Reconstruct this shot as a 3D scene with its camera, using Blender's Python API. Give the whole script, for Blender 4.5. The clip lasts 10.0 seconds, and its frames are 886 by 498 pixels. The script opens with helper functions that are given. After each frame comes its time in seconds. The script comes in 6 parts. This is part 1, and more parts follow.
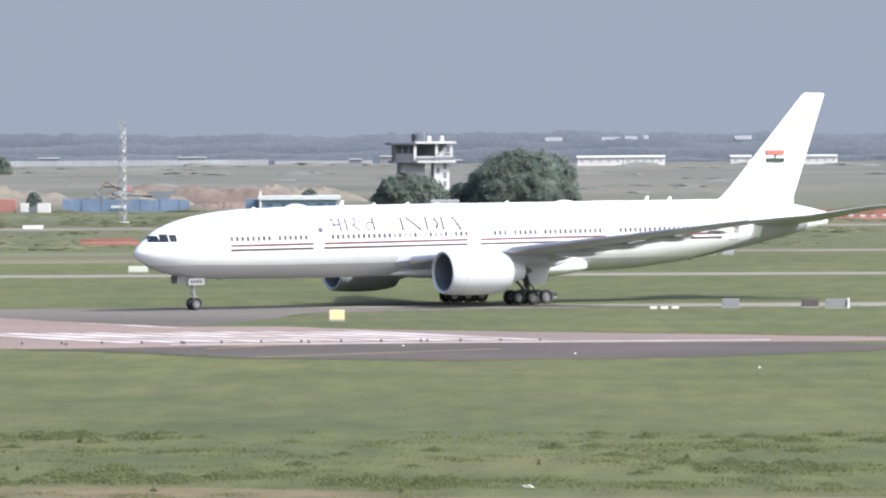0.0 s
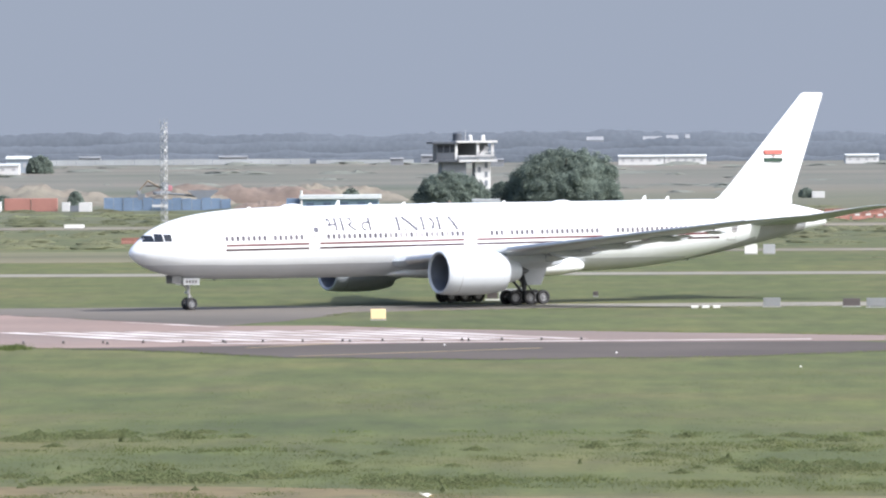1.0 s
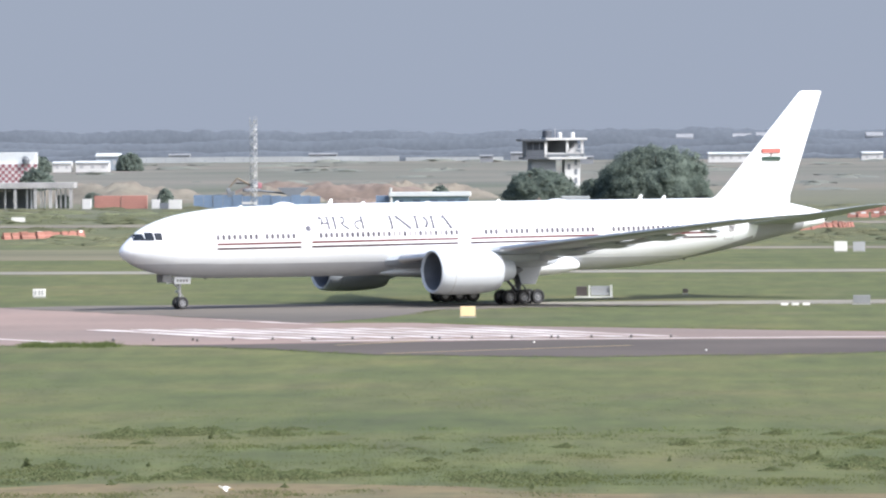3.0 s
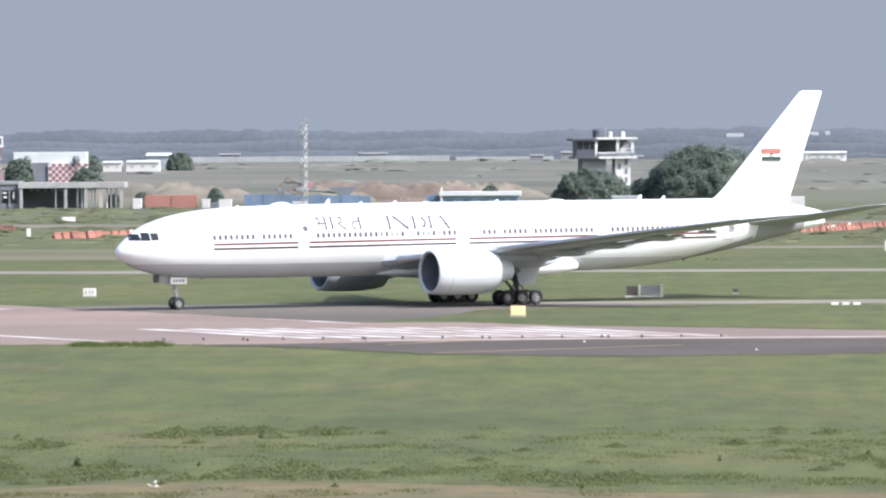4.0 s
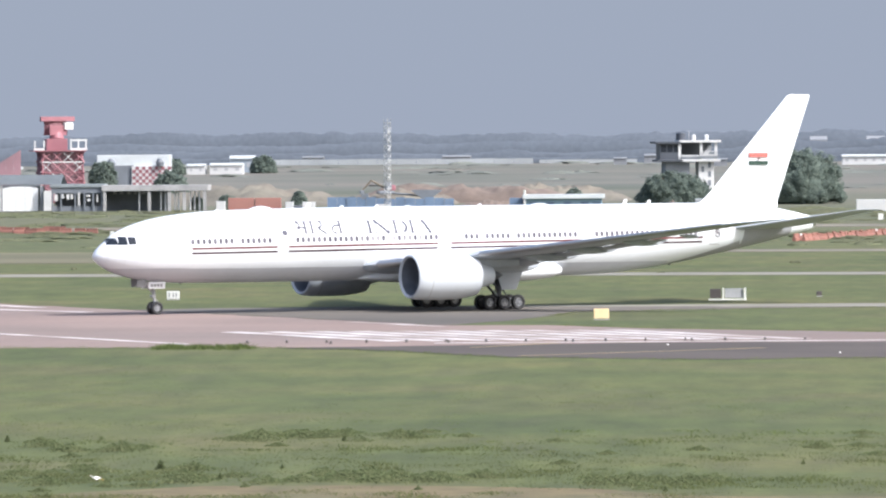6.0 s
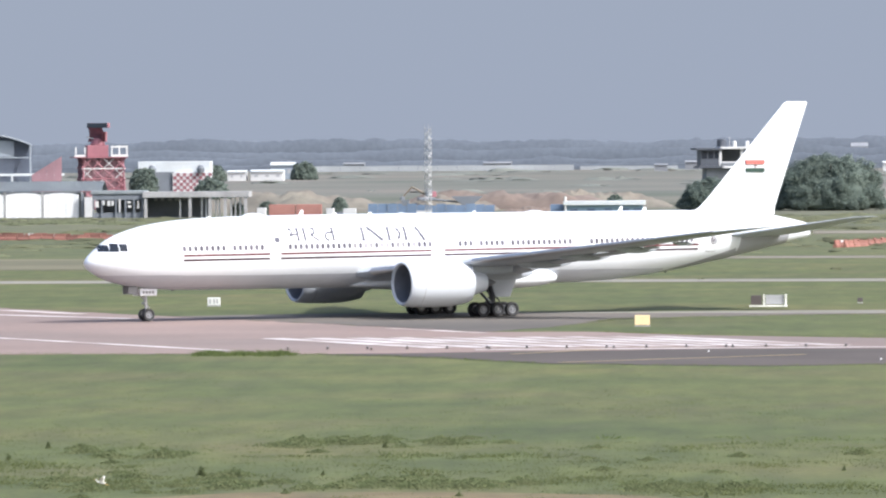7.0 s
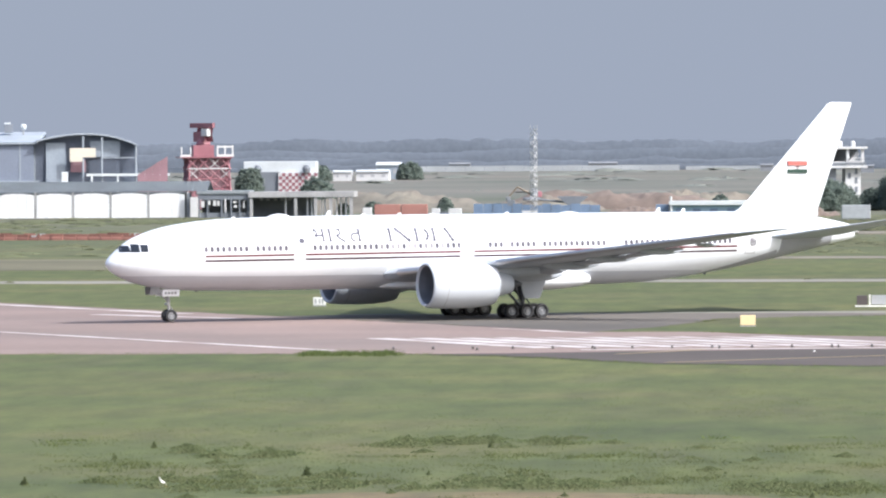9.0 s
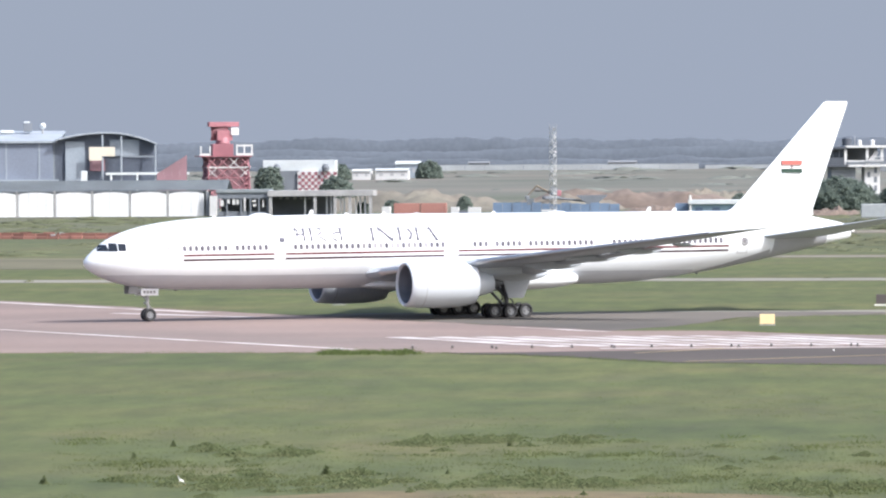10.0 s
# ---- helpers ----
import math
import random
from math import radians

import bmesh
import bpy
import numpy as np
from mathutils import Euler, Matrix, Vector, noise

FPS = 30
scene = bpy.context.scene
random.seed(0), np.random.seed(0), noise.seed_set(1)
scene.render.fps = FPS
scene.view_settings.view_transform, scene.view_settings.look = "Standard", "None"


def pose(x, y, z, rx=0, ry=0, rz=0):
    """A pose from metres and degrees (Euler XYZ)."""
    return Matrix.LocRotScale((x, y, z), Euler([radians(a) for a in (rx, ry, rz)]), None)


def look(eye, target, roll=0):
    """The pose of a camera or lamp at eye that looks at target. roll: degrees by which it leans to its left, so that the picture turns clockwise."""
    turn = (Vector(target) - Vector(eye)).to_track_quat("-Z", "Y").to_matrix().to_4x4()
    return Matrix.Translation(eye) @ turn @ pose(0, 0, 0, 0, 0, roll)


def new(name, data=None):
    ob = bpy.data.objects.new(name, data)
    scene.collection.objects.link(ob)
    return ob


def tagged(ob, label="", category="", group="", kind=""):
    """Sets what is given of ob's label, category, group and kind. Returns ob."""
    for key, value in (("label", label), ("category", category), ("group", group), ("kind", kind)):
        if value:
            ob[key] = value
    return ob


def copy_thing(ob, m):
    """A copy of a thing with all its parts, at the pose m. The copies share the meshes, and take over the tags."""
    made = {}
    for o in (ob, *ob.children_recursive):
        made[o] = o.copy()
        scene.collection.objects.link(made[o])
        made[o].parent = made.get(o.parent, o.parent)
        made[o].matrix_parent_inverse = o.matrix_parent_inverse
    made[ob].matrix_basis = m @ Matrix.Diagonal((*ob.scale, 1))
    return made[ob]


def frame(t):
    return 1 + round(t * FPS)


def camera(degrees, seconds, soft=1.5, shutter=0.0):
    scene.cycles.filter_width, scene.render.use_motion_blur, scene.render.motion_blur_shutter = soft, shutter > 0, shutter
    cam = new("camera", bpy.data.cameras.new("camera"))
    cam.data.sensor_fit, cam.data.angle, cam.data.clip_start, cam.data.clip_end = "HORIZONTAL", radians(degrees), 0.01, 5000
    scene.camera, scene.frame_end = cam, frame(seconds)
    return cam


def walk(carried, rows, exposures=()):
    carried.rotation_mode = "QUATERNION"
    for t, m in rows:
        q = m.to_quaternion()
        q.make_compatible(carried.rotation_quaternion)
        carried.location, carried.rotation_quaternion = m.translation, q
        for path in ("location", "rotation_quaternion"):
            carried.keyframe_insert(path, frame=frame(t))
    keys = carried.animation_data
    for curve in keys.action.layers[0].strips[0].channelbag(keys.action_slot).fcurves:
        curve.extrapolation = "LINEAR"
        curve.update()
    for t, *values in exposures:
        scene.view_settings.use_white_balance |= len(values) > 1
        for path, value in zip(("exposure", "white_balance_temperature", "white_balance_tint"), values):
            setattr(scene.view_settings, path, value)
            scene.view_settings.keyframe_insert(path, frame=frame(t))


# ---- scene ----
# Camera: a long lens on a terrace, panning with the taxiing airliner.
EYE = (0.0, 0.0, 15.06)
cam = camera(7.4435, 10.0, soft=2.15, shutter=0.5)
PAN = [  # seconds, pan to the left, tilt
    (0, 0.0000, -0.9398), (0.5, 0.1943, -0.9433), (1, 0.3471, -0.9449), (1.5, 0.4757, -0.9466), (2, 0.7259, -0.9618),
    (2.5, 0.9125, -0.9630), (2.7, 0.9790, -0.9630), (3.8, 1.4545, -0.9640), (4, 1.5238, -0.9650), (4.5, 1.7130, -0.9750),
    (5, 1.9312, -0.9808), (5.5, 2.0933, -0.9653), (5.7, 2.1480, -0.9600), (6.8, 2.4810, -0.8670), (7, 2.5677, -0.8798),
    (7.5, 2.7202, -0.8861), (8, 2.9283, -0.8775), (8.5, 3.2114, -0.8710), (9, 3.4556, -0.8742), (9.5, 3.5184, -0.8690),
    (10, 3.6178, -0.8830),
]
ROLL = -0.362
walk(cam, [(t, pose(*EYE, 0, 0, pan) @ pose(0, 0, 0, 90 + tilt) @ pose(0, 0, 0, 0, 0, ROLL)) for t, pan, tilt in PAN],
     exposures=[(0.0, 0.78, 6180, 10), (10.0, 0.78, 6180, 10)])

# Light: hazy sun, high, from behind the camera's right shoulder.
SUN_ELEVATION = radians(46)
TO_SUN = Vector((0.866 * math.cos(SUN_ELEVATION), -0.5 * math.cos(SUN_ELEVATION), math.sin(SUN_ELEVATION)))
world = bpy.data.worlds.new("sky")
scene.world = world
world.use_nodes = True
wn = world.node_tree.nodes
sky = wn.new("ShaderNodeTexSky")
sky.sky_type, sky.sun_disc = "NISHITA", False
sky.sun_elevation, sky.sun_rotation = SUN_ELEVATION, math.atan2(TO_SUN.x, TO_SUN.y)
sky.dust_density = 5.0
wn["Background"].inputs["Strength"].default_value = 0.15
world.node_tree.links.new(sky.outputs[0], wn["Background"].inputs["Color"])
sun_data = bpy.data.lights.new("sun", "SUN")
sun_data.energy, sun_data.angle, sun_data.color = 2.95, radians(2.5), (1.0, 0.985, 0.955)
sun = new("sun", sun_data)
sun.matrix_world = look((0, 0, 300), Vector((0, 0, 300)) - TO_SUN)


# ---- materials ----
def mat(name, color, rough=0.6, metal=0.0, vary=0.12, scale=1.0, fine=0.06, bump=0.0, second=None, patch=0.0, stretch=(1, 1, 1), coat=0.0, per_object=0.0, spec=0.5):
    """A node material: base colour, broad stains, fine grain, an optional second colour in patches, and relief."""
    m = bpy.data.materials.new(name)
    m.use_nodes = True
    n, ln = m.node_tree.nodes, m.node_tree.links
    b = n["Principled BSDF"]
    b.inputs["Roughness"].default_value, b.inputs["Metallic"].default_value = rough, metal
    b.inputs["Coat Weight"].default_value, b.inputs["Specular IOR Level"].default_value = coat, spec
    geo = n.new("ShaderNodeTexCoord")
    mp = n.new("ShaderNodeMapping")
    mp.inputs["Scale"].default_value = stretch
    ln.new(geo.outputs["Object"], mp.inputs[0])

    def noise_tex(s, detail=4):
        x = n.new("ShaderNodeTexNoise")
        x.inputs["Scale"].default_value, x.inputs["Detail"].default_value = s, detail
        ln.new(mp.outputs[0], x.inputs["Vector"])
        return x

    def mixer(kind, fac, a, bb):
        x = n.new("ShaderNodeMix")
        x.data_type, x.blend_type = "RGBA", kind
        for key, v in ((0, fac), (6, a), (7, bb)):
            if hasattr(v, "is_linked"):
                ln.new(v, x.inputs[key])
            else:
                x.inputs[key].default_value = v
        return x.outputs[2]

    def ramp(src, lo, hi, p0=0.35, p1=0.65):
        r = n.new("ShaderNodeValToRGB")
        r.color_ramp.elements[0].position, r.color_ramp.elements[1].position = p0, p1
        r.color_ramp.elements[0].color, r.color_ramp.elements[1].color = (lo,) * 3 + (1,), (hi,) * 3 + (1,)
        ln.new(src, r.inputs[0])
        return r.outputs[0]

    broad, grain = noise_tex(scale * 0.35), noise_tex(scale * 9, 2)
    col = (*color, 1)
    if second:
        col = mixer("MIX", ramp(noise_tex(scale * 0.12, 6).outputs[0], 0, patch, 0.42, 0.62), col, (*second, 1))
    col = mixer("MULTIPLY", 1.0, col, ramp(broad.outputs[0], 1 - vary, 1 + vary * 0.4))
    col = mixer("MULTIPLY", 1.0, col, ramp(grain.outputs[0], 1 - fine, 1 + fine * 0.5))
    if per_object:
        info = n.new("ShaderNodeObjectInfo")
        col = mixer("MULTIPLY", 1.0, col, ramp(info.outputs["Random"], 1 - per_object, 1, 0, 1))
    ln.new(col, b.inputs["Base Color"])
    if bump:
        bp = n.new("ShaderNodeBump")
        bp.inputs["Strength"].default_value = bump
        ln.new(grain.outputs[0], bp.inputs["Height"])
        ln.new(bp.outputs[0], b.inputs["Normal"])
    return m


WHITE = mat("aircraft_white_paint", (0.79, 0.825, 0.86), 0.3, vary=0.04, scale=0.5, fine=0.015, coat=0.3)
GREY_PAINT = mat("aircraft_grey_paint", (0.43, 0.465, 0.515), 0.4, vary=0.08, scale=0.6, fine=0.03)
# Grey that carries the tailplane's shade on the tail cone.
TAIL_SHADE = mat("tail_painted_shade", (0.37, 0.38, 0.41), 0.5, vary=0.1, scale=0.6, fine=0.03)
BELLY = mat("belly_pale_grey", (0.54, 0.565, 0.61), 0.35, vary=0.06, scale=0.6, fine=0.02)
NACELLE = mat("nacelle_paint", (0.57, 0.605, 0.65), 0.35, vary=0.05, scale=0.8, fine=0.02)
BARE = mat("bare_metal", (0.55, 0.56, 0.58), 0.3, 0.9, vary=0.1, scale=1.5)
DARK_METAL = mat("dark_metal", (0.11, 0.115, 0.125), 0.45, 0.4, vary=0.2, scale=2)
FAN_DARK = mat("fan_dark", (0.22, 0.235, 0.27), 0.5, 0.3, vary=0.2, scale=2)
RUBBER = mat("tyre_rubber", (0.04, 0.04, 0.043), 0.8, vary=0.2, scale=4)
HUB = mat("wheel_hub", (0.3, 0.31, 0.33), 0.4, 0.4, vary=0.1, scale=6)
GLASS_DARK = mat("dark_glass", (0.02, 0.025, 0.035), 0.1, vary=0.1, scale=1)
PANE = mat("cabin_pane", (0.15, 0.14, 0.17), 0.75, vary=0.15, scale=3, per_object=0.3, spec=0.1)
PANE_PALE = mat("cabin_pane_shut", (0.36, 0.345, 0.37), 0.75, vary=0.1, scale=3, per_object=0.3, spec=0.1)
BROWN = mat("maroon_stripe", (0.14, 0.05, 0.052), 0.75, vary=0.08, scale=1, spec=0.1)
BLACK_STRIPE = mat("dark_stripe", (0.06, 0.03, 0.035), 0.75, vary=0.08, scale=1, spec=0.1)
NAVY = mat("navy_lettering", (0.12, 0.12, 0.15), 0.75, vary=0.08, scale=1, spec=0.1)
SAFFRON = mat("saffron_band", (0.47, 0.15, 0.13), 0.75, vary=0.06, scale=2, spec=0.1)
FLAG_GREEN = mat("green_band", (0.045, 0.075, 0.06), 0.75, vary=0.06, scale=2, spec=0.1)
LINE_GREY = mat("panel_line", (0.38, 0.39, 0.41), 0.5, vary=0.08)
YELLOW = mat("sign_yellow", (0.9, 0.69, 0.4), 0.5, vary=0.08, scale=3)
# Dark parts far off, lightened bluish so their colour includes haze.
DARK_HAZED = mat("hazed_dark_metal", (0.18, 0.2, 0.23), 0.7, vary=0.15, scale=0.5)
SIGN_WHITE = mat("painted_white", (0.75, 0.75, 0.72), 0.55, vary=0.1, scale=2)
SIGN_GREY = mat("weathered_grey", (0.25, 0.26, 0.27), 0.6, vary=0.15, scale=2)
SIGN_DARK = mat("weathered_dark", (0.1, 0.085, 0.085), 0.6, vary=0.15, scale=2)
BOX_GREEN = mat("pale_green_paint", (0.6, 0.63, 0.56), 0.6, vary=0.1, scale=2)
# Haze is painted into this red by lowering its saturation.
RED_PAINT = mat("tower_red_paint", (0.3, 0.125, 0.15), 0.55, vary=0.15, scale=0.6)
MAST_STEEL = mat("galvanised_steel", (0.42, 0.43, 0.44), 0.5, 0.3, vary=0.15, scale=1)
CAB_DARK = mat("dark_cladding", (0.07, 0.08, 0.1), 0.5, vary=0.2, scale=0.5)
CONCRETE = mat("weathered_concrete", (0.37, 0.37, 0.375), 0.85, vary=0.22, scale=0.6, fine=0.1, bump=0.1)
CONCRETE_DARK = mat("stained_concrete", (0.22, 0.24, 0.265), 0.9, vary=0.2, scale=0.5, fine=0.1)
PLASTER = mat("white_plaster", (0.6, 0.605, 0.61), 0.8, vary=0.1, scale=0.5)
ROOF_GREY = mat("sheet_roof", (0.26, 0.29, 0.31), 0.6, 0.1, vary=0.15, scale=0.4)
ROOF_WHITE = mat("pale_sheet_roof", (0.62, 0.66, 0.68), 0.5, 0.1, vary=0.1, scale=0.4)
# Sheet blue, container and barrier orange: muted so the colours hold haze.
BLUE = mat("blue_sheet", (0.15, 0.215, 0.32), 0.55, vary=0.18, scale=0.5)
BLUE_PALE = mat("pale_blue_wall", (0.28, 0.4, 0.5), 0.7, vary=0.12, scale=0.5)
ORANGE = mat("container_orange", (0.38, 0.185, 0.155), 0.6, vary=0.18, scale=0.5)
BARRIER = mat("barrier_orange", (0.36, 0.165, 0.13), 0.7, vary=0.25, scale=0.8, per_object=0.4)
# Cladding lightened towards blue-grey, haze included.
HANGAR = mat("hangar_cladding", (0.3, 0.345, 0.4), 0.6, 0.1, vary=0.12, scale=0.2)
HANGAR_ROOF = mat("hangar_roof_sheet", (0.33, 0.37, 0.42), 0.6, 0.1, vary=0.12, scale=0.3)
# Hangar cladding darkened: the shade of the open fronts is in its colour.
HANGAR_SHADE = mat("hangar_painted_shade", (0.2, 0.232, 0.3), 0.7, vary=0.15, scale=0.2)
EARTH = mat("excavated_earth", (0.186, 0.148, 0.124), 0.95, vary=0.3, scale=0.12, fine=0.15, bump=0.3, second=(0.14, 0.105, 0.085), patch=0.9)
SAND = mat("pale_sand", (0.19, 0.167, 0.136), 0.95, vary=0.25, scale=0.12, fine=0.15, second=(0.15, 0.14, 0.11), patch=0.7)
DRY_GRASS = mat("dry_grass", (0.135, 0.125, 0.078), 0.95, vary=0.3, scale=0.1, fine=0.15, second=(0.09, 0.098, 0.05), patch=0.9, stretch=(0.4, 1, 1))
EXCAVATOR_YELLOW = mat("digger_yellow", (0.17, 0.14, 0.105), 0.6, vary=0.15, scale=1)
FEATHER = mat("white_feather", (0.8, 0.79, 0.75), 0.8, vary=0.05, scale=6)
BEAK = mat("yellow_beak", (0.6, 0.36, 0.08), 0.5, vary=0.05, scale=6)
BARK = mat("bark", (0.09, 0.07, 0.05), 0.95, vary=0.2, scale=2)
def leafy(name, color, **kw):
    """Foliage: a share of the light passes through the leaf."""
    m = mat(name, color, 0.9, spec=0.05, **kw)
    n, ln = m.node_tree.nodes, m.node_tree.links
    b, out = n["Principled BSDF"], n["Material Output"]
    src = b.inputs["Base Color"].links[0].from_socket
    tr, mx = n.new("ShaderNodeBsdfTranslucent"), n.new("ShaderNodeMixShader")
    mx.inputs[0].default_value = 0.5
    ln.new(src, tr.inputs[0])
    ln.new(b.outputs[0], mx.inputs[1])
    ln.new(tr.outputs[0], mx.inputs[2])
    ln.new(mx.outputs[0], out.inputs[0])
    return m


# Leaf green lightened and greyed: haze is mixed into it.
LEAF_HAZED = leafy("hazed_tree_leaf", (0.195, 0.24, 0.21), vary=0.12, scale=0.3, fine=0.1)
# Far woods: the blue-grey is haze put into the base colour.
WOODS_HAZED = mat("hazed_woods_leaf", (0.13, 0.15, 0.183), 0.95, vary=0.1, scale=0.04, fine=0.08, spec=0.0)
WEED = leafy("weed_leaf", (0.165, 0.205, 0.098), vary=0.2, scale=0.5, second=(0.175, 0.172, 0.1), patch=0.7)
TUFT = leafy("grass_blade", (0.155, 0.195, 0.075), vary=0.2, scale=0.05, second=(0.165, 0.168, 0.085), patch=0.7)
SCRUB = leafy("scrub_leaf", (0.215, 0.235, 0.145), vary=0.25, scale=0.02, second=(0.19, 0.175, 0.12), patch=0.6)
# Bushes of the far plain: green dulled towards grey as painted haze.
SCRUB_HAZED = mat("hazed_scrub_leaf", (0.14, 0.152, 0.135), 0.95, vary=0.2, scale=0.05)
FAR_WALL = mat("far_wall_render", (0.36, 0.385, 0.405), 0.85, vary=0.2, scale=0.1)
# Far house walls and roofs: bluish pale tone holds the haze.
PALE_HAZED = mat("hazed_pale_wall", (0.23, 0.245, 0.27), 0.85, vary=0.15, scale=0.2)
TAN = mat("runway_asphalt_tan", (0.226, 0.166, 0.147), 0.9, vary=0.12, scale=0.15, fine=0.08, bump=0.1, second=(0.16, 0.132, 0.124), patch=0.6)
ASPHALT = mat("dark_asphalt", (0.069, 0.056, 0.05), 0.9, vary=0.25, scale=0.15, fine=0.08, bump=0.1, second=(0.083, 0.069, 0.061), patch=0.7)
APRON = mat("patched_asphalt", (0.128, 0.114, 0.098), 0.9, vary=0.25, scale=0.1, fine=0.1, bump=0.1, second=(0.084, 0.074, 0.066), patch=0.9, stretch=(0.25, 1, 1))
TAXI = mat("taxiway_concrete", (0.205, 0.194, 0.166), 0.9, vary=0.15, scale=0.15, fine=0.08)
DRY = mat("dry_soil", (0.145, 0.113, 0.056), 0.95, vary=0.25, scale=1.6, fine=0.2, second=(0.088, 0.095, 0.043), patch=0.6, stretch=(1, 0.6, 1))
MARKING = mat("white_road_paint", (0.62, 0.58, 0.57), 0.8, vary=0.25, scale=1.0, fine=0.2, second=(0.33, 0.27, 0.25), patch=0.85)
MARKING_YELLOW = mat("yellow_road_paint", (0.32, 0.256, 0.136), 0.8, vary=0.2, scale=0.4, fine=0.15)


def ground_material():
    """Turf drier with distance in broad uneven zones, its far tones greyed as haze."""
    m = bpy.data.materials.new("airfield_turf")
    m.use_nodes = True
    n, ln = m.node_tree.nodes, m.node_tree.links
    b = n["Principled BSDF"]
    b.inputs["Roughness"].default_value = 0.95
    tc = n.new("ShaderNodeTexCoord")

    def tex(s, detail=5, stretch=(1, 1, 1)):
        mp = n.new("ShaderNodeMapping")
        mp.inputs["Scale"].default_value = stretch
        ln.new(tc.outputs["Object"], mp.inputs[0])
        x = n.new("ShaderNodeTexNoise")
        x.inputs["Scale"].default_value, x.inputs["Detail"].default_value = s, detail
        ln.new(mp.outputs[0], x.inputs["Vector"])
        return x.outputs[0]

    def ramp(src, stops):
        r = n.new("ShaderNodeValToRGB")
        while len(r.color_ramp.elements) < len(stops):
            r.color_ramp.elements.new(0.5)
        for e, (p, c) in zip(r.color_ramp.elements, stops):
            e.position, e.color = p, (*c, 1)
        ln.new(src, r.inputs[0])
        return r.outputs[0]

    def mix(fac, a, bb, kind="MIX"):
        x = n.new("ShaderNodeMix")
        x.data_type, x.blend_type = "RGBA", kind
        for key, v in ((0, fac), (6, a), (7, bb)):
            if hasattr(v, "is_linked"):
                ln.new(v, x.inputs[key])
            else:
                x.inputs[key].default_value = v
        return x.outputs[2]

    near = ramp(tex(0.055, 7), [(0.3, (0.052, 0.069, 0.019)), (0.45, (0.068, 0.086, 0.024)), (0.57, (0.08, 0.09, 0.028)), (0.72, (0.089, 0.088, 0.034))])
    near = mix(1.0, near, ramp(tex(0.4, 5, (1, 0.22, 1)), [(0.3, (0.72, 0.75, 0.72)), (0.7, (1.2, 1.17, 1.15))]), "MULTIPLY")
    near = mix(1.0, near, ramp(tex(0.03, 6, (1.0, 0.5, 1)), [(0.32, (0.8, 0.84, 0.82)), (0.5, (1.0, 0.98, 1.0)), (0.68, (1.16, 1.08, 1.08))]), "MULTIPLY")
    near = mix(1.0, near, ramp(tex(2.5, 3, (1, 0.3, 1)), [(0.3, (0.88, 0.89, 0.87)), (0.7, (1.08, 1.07, 1.06))]), "MULTIPLY")
    near = mix(ramp(tex(0.14, 5, (1, 0.4, 1)), [(0.55, (0, 0, 0)), (0.72, (0.25, 0.25, 0.25))]), near, (0.112, 0.098, 0.058, 1))
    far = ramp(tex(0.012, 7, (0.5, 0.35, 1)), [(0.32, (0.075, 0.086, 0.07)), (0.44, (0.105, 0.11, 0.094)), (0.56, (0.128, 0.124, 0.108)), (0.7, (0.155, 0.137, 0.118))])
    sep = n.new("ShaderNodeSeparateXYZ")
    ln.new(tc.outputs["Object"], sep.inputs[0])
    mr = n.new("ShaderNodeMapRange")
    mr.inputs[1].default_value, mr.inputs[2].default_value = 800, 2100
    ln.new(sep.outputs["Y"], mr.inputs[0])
    # The far mix paints in haze as well as drier land.
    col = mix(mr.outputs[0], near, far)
    ln.new(col, b.inputs["Base Color"])
    bp = n.new("ShaderNodeBump")
    bp.inputs["Strength"].default_value, bp.inputs["Distance"].default_value = 0.4, 0.2
    ln.new(tex(1.2, 4), bp.inputs["Height"])
    ln.new(bp.outputs[0], b.inputs["Normal"])
    return m


TURF = ground_material()


def haze_sky():
    m = bpy.data.materials.new("hazy_sky")
    m.use_nodes = True
    n = m.node_tree.nodes
    n.remove(n["Principled BSDF"])
    e = n.new("ShaderNodeEmission")
    e.inputs[0].default_value, e.inputs[1].default_value = (0.367, 0.408, 0.494, 1), 0.58
    m.node_tree.links.new(e.outputs[0], n["Material Output"].inputs[0])
    return m


HAZE = haze_sky()


# ---- mesh helpers ----
def mesh_of(bm, name, *mats, smooth=False):
    me = bpy.data.meshes.new(name)
    bmesh.ops.recalc_face_normals(bm, faces=bm.faces)
    bm.to_mesh(me)
    bm.free()
    for m in mats:
        me.materials.append(m)
    if smooth:
        me.polygons.foreach_set("use_smooth", [True] * len(me.polygons))
        me.set_sharp_from_angle(angle=radians(38))
    return me


def part(name, bm, material, parent, label="", smooth=False):
    mats = material if isinstance(material, tuple) else (material,)
    me = bm if isinstance(bm, bpy.types.Mesh) else mesh_of(bm, name, *mats, smooth=smooth)
    ob = new(name, me)
    ob.parent = parent
    return tagged(ob, label)


def thing(name, x, y, z=0, yaw=0, label="", category="", group="", kind=""):
    ob = new(name)
    ob.matrix_basis = pose(x, y, z, 0, 0, yaw)
    return tagged(ob, label, category, group, kind)


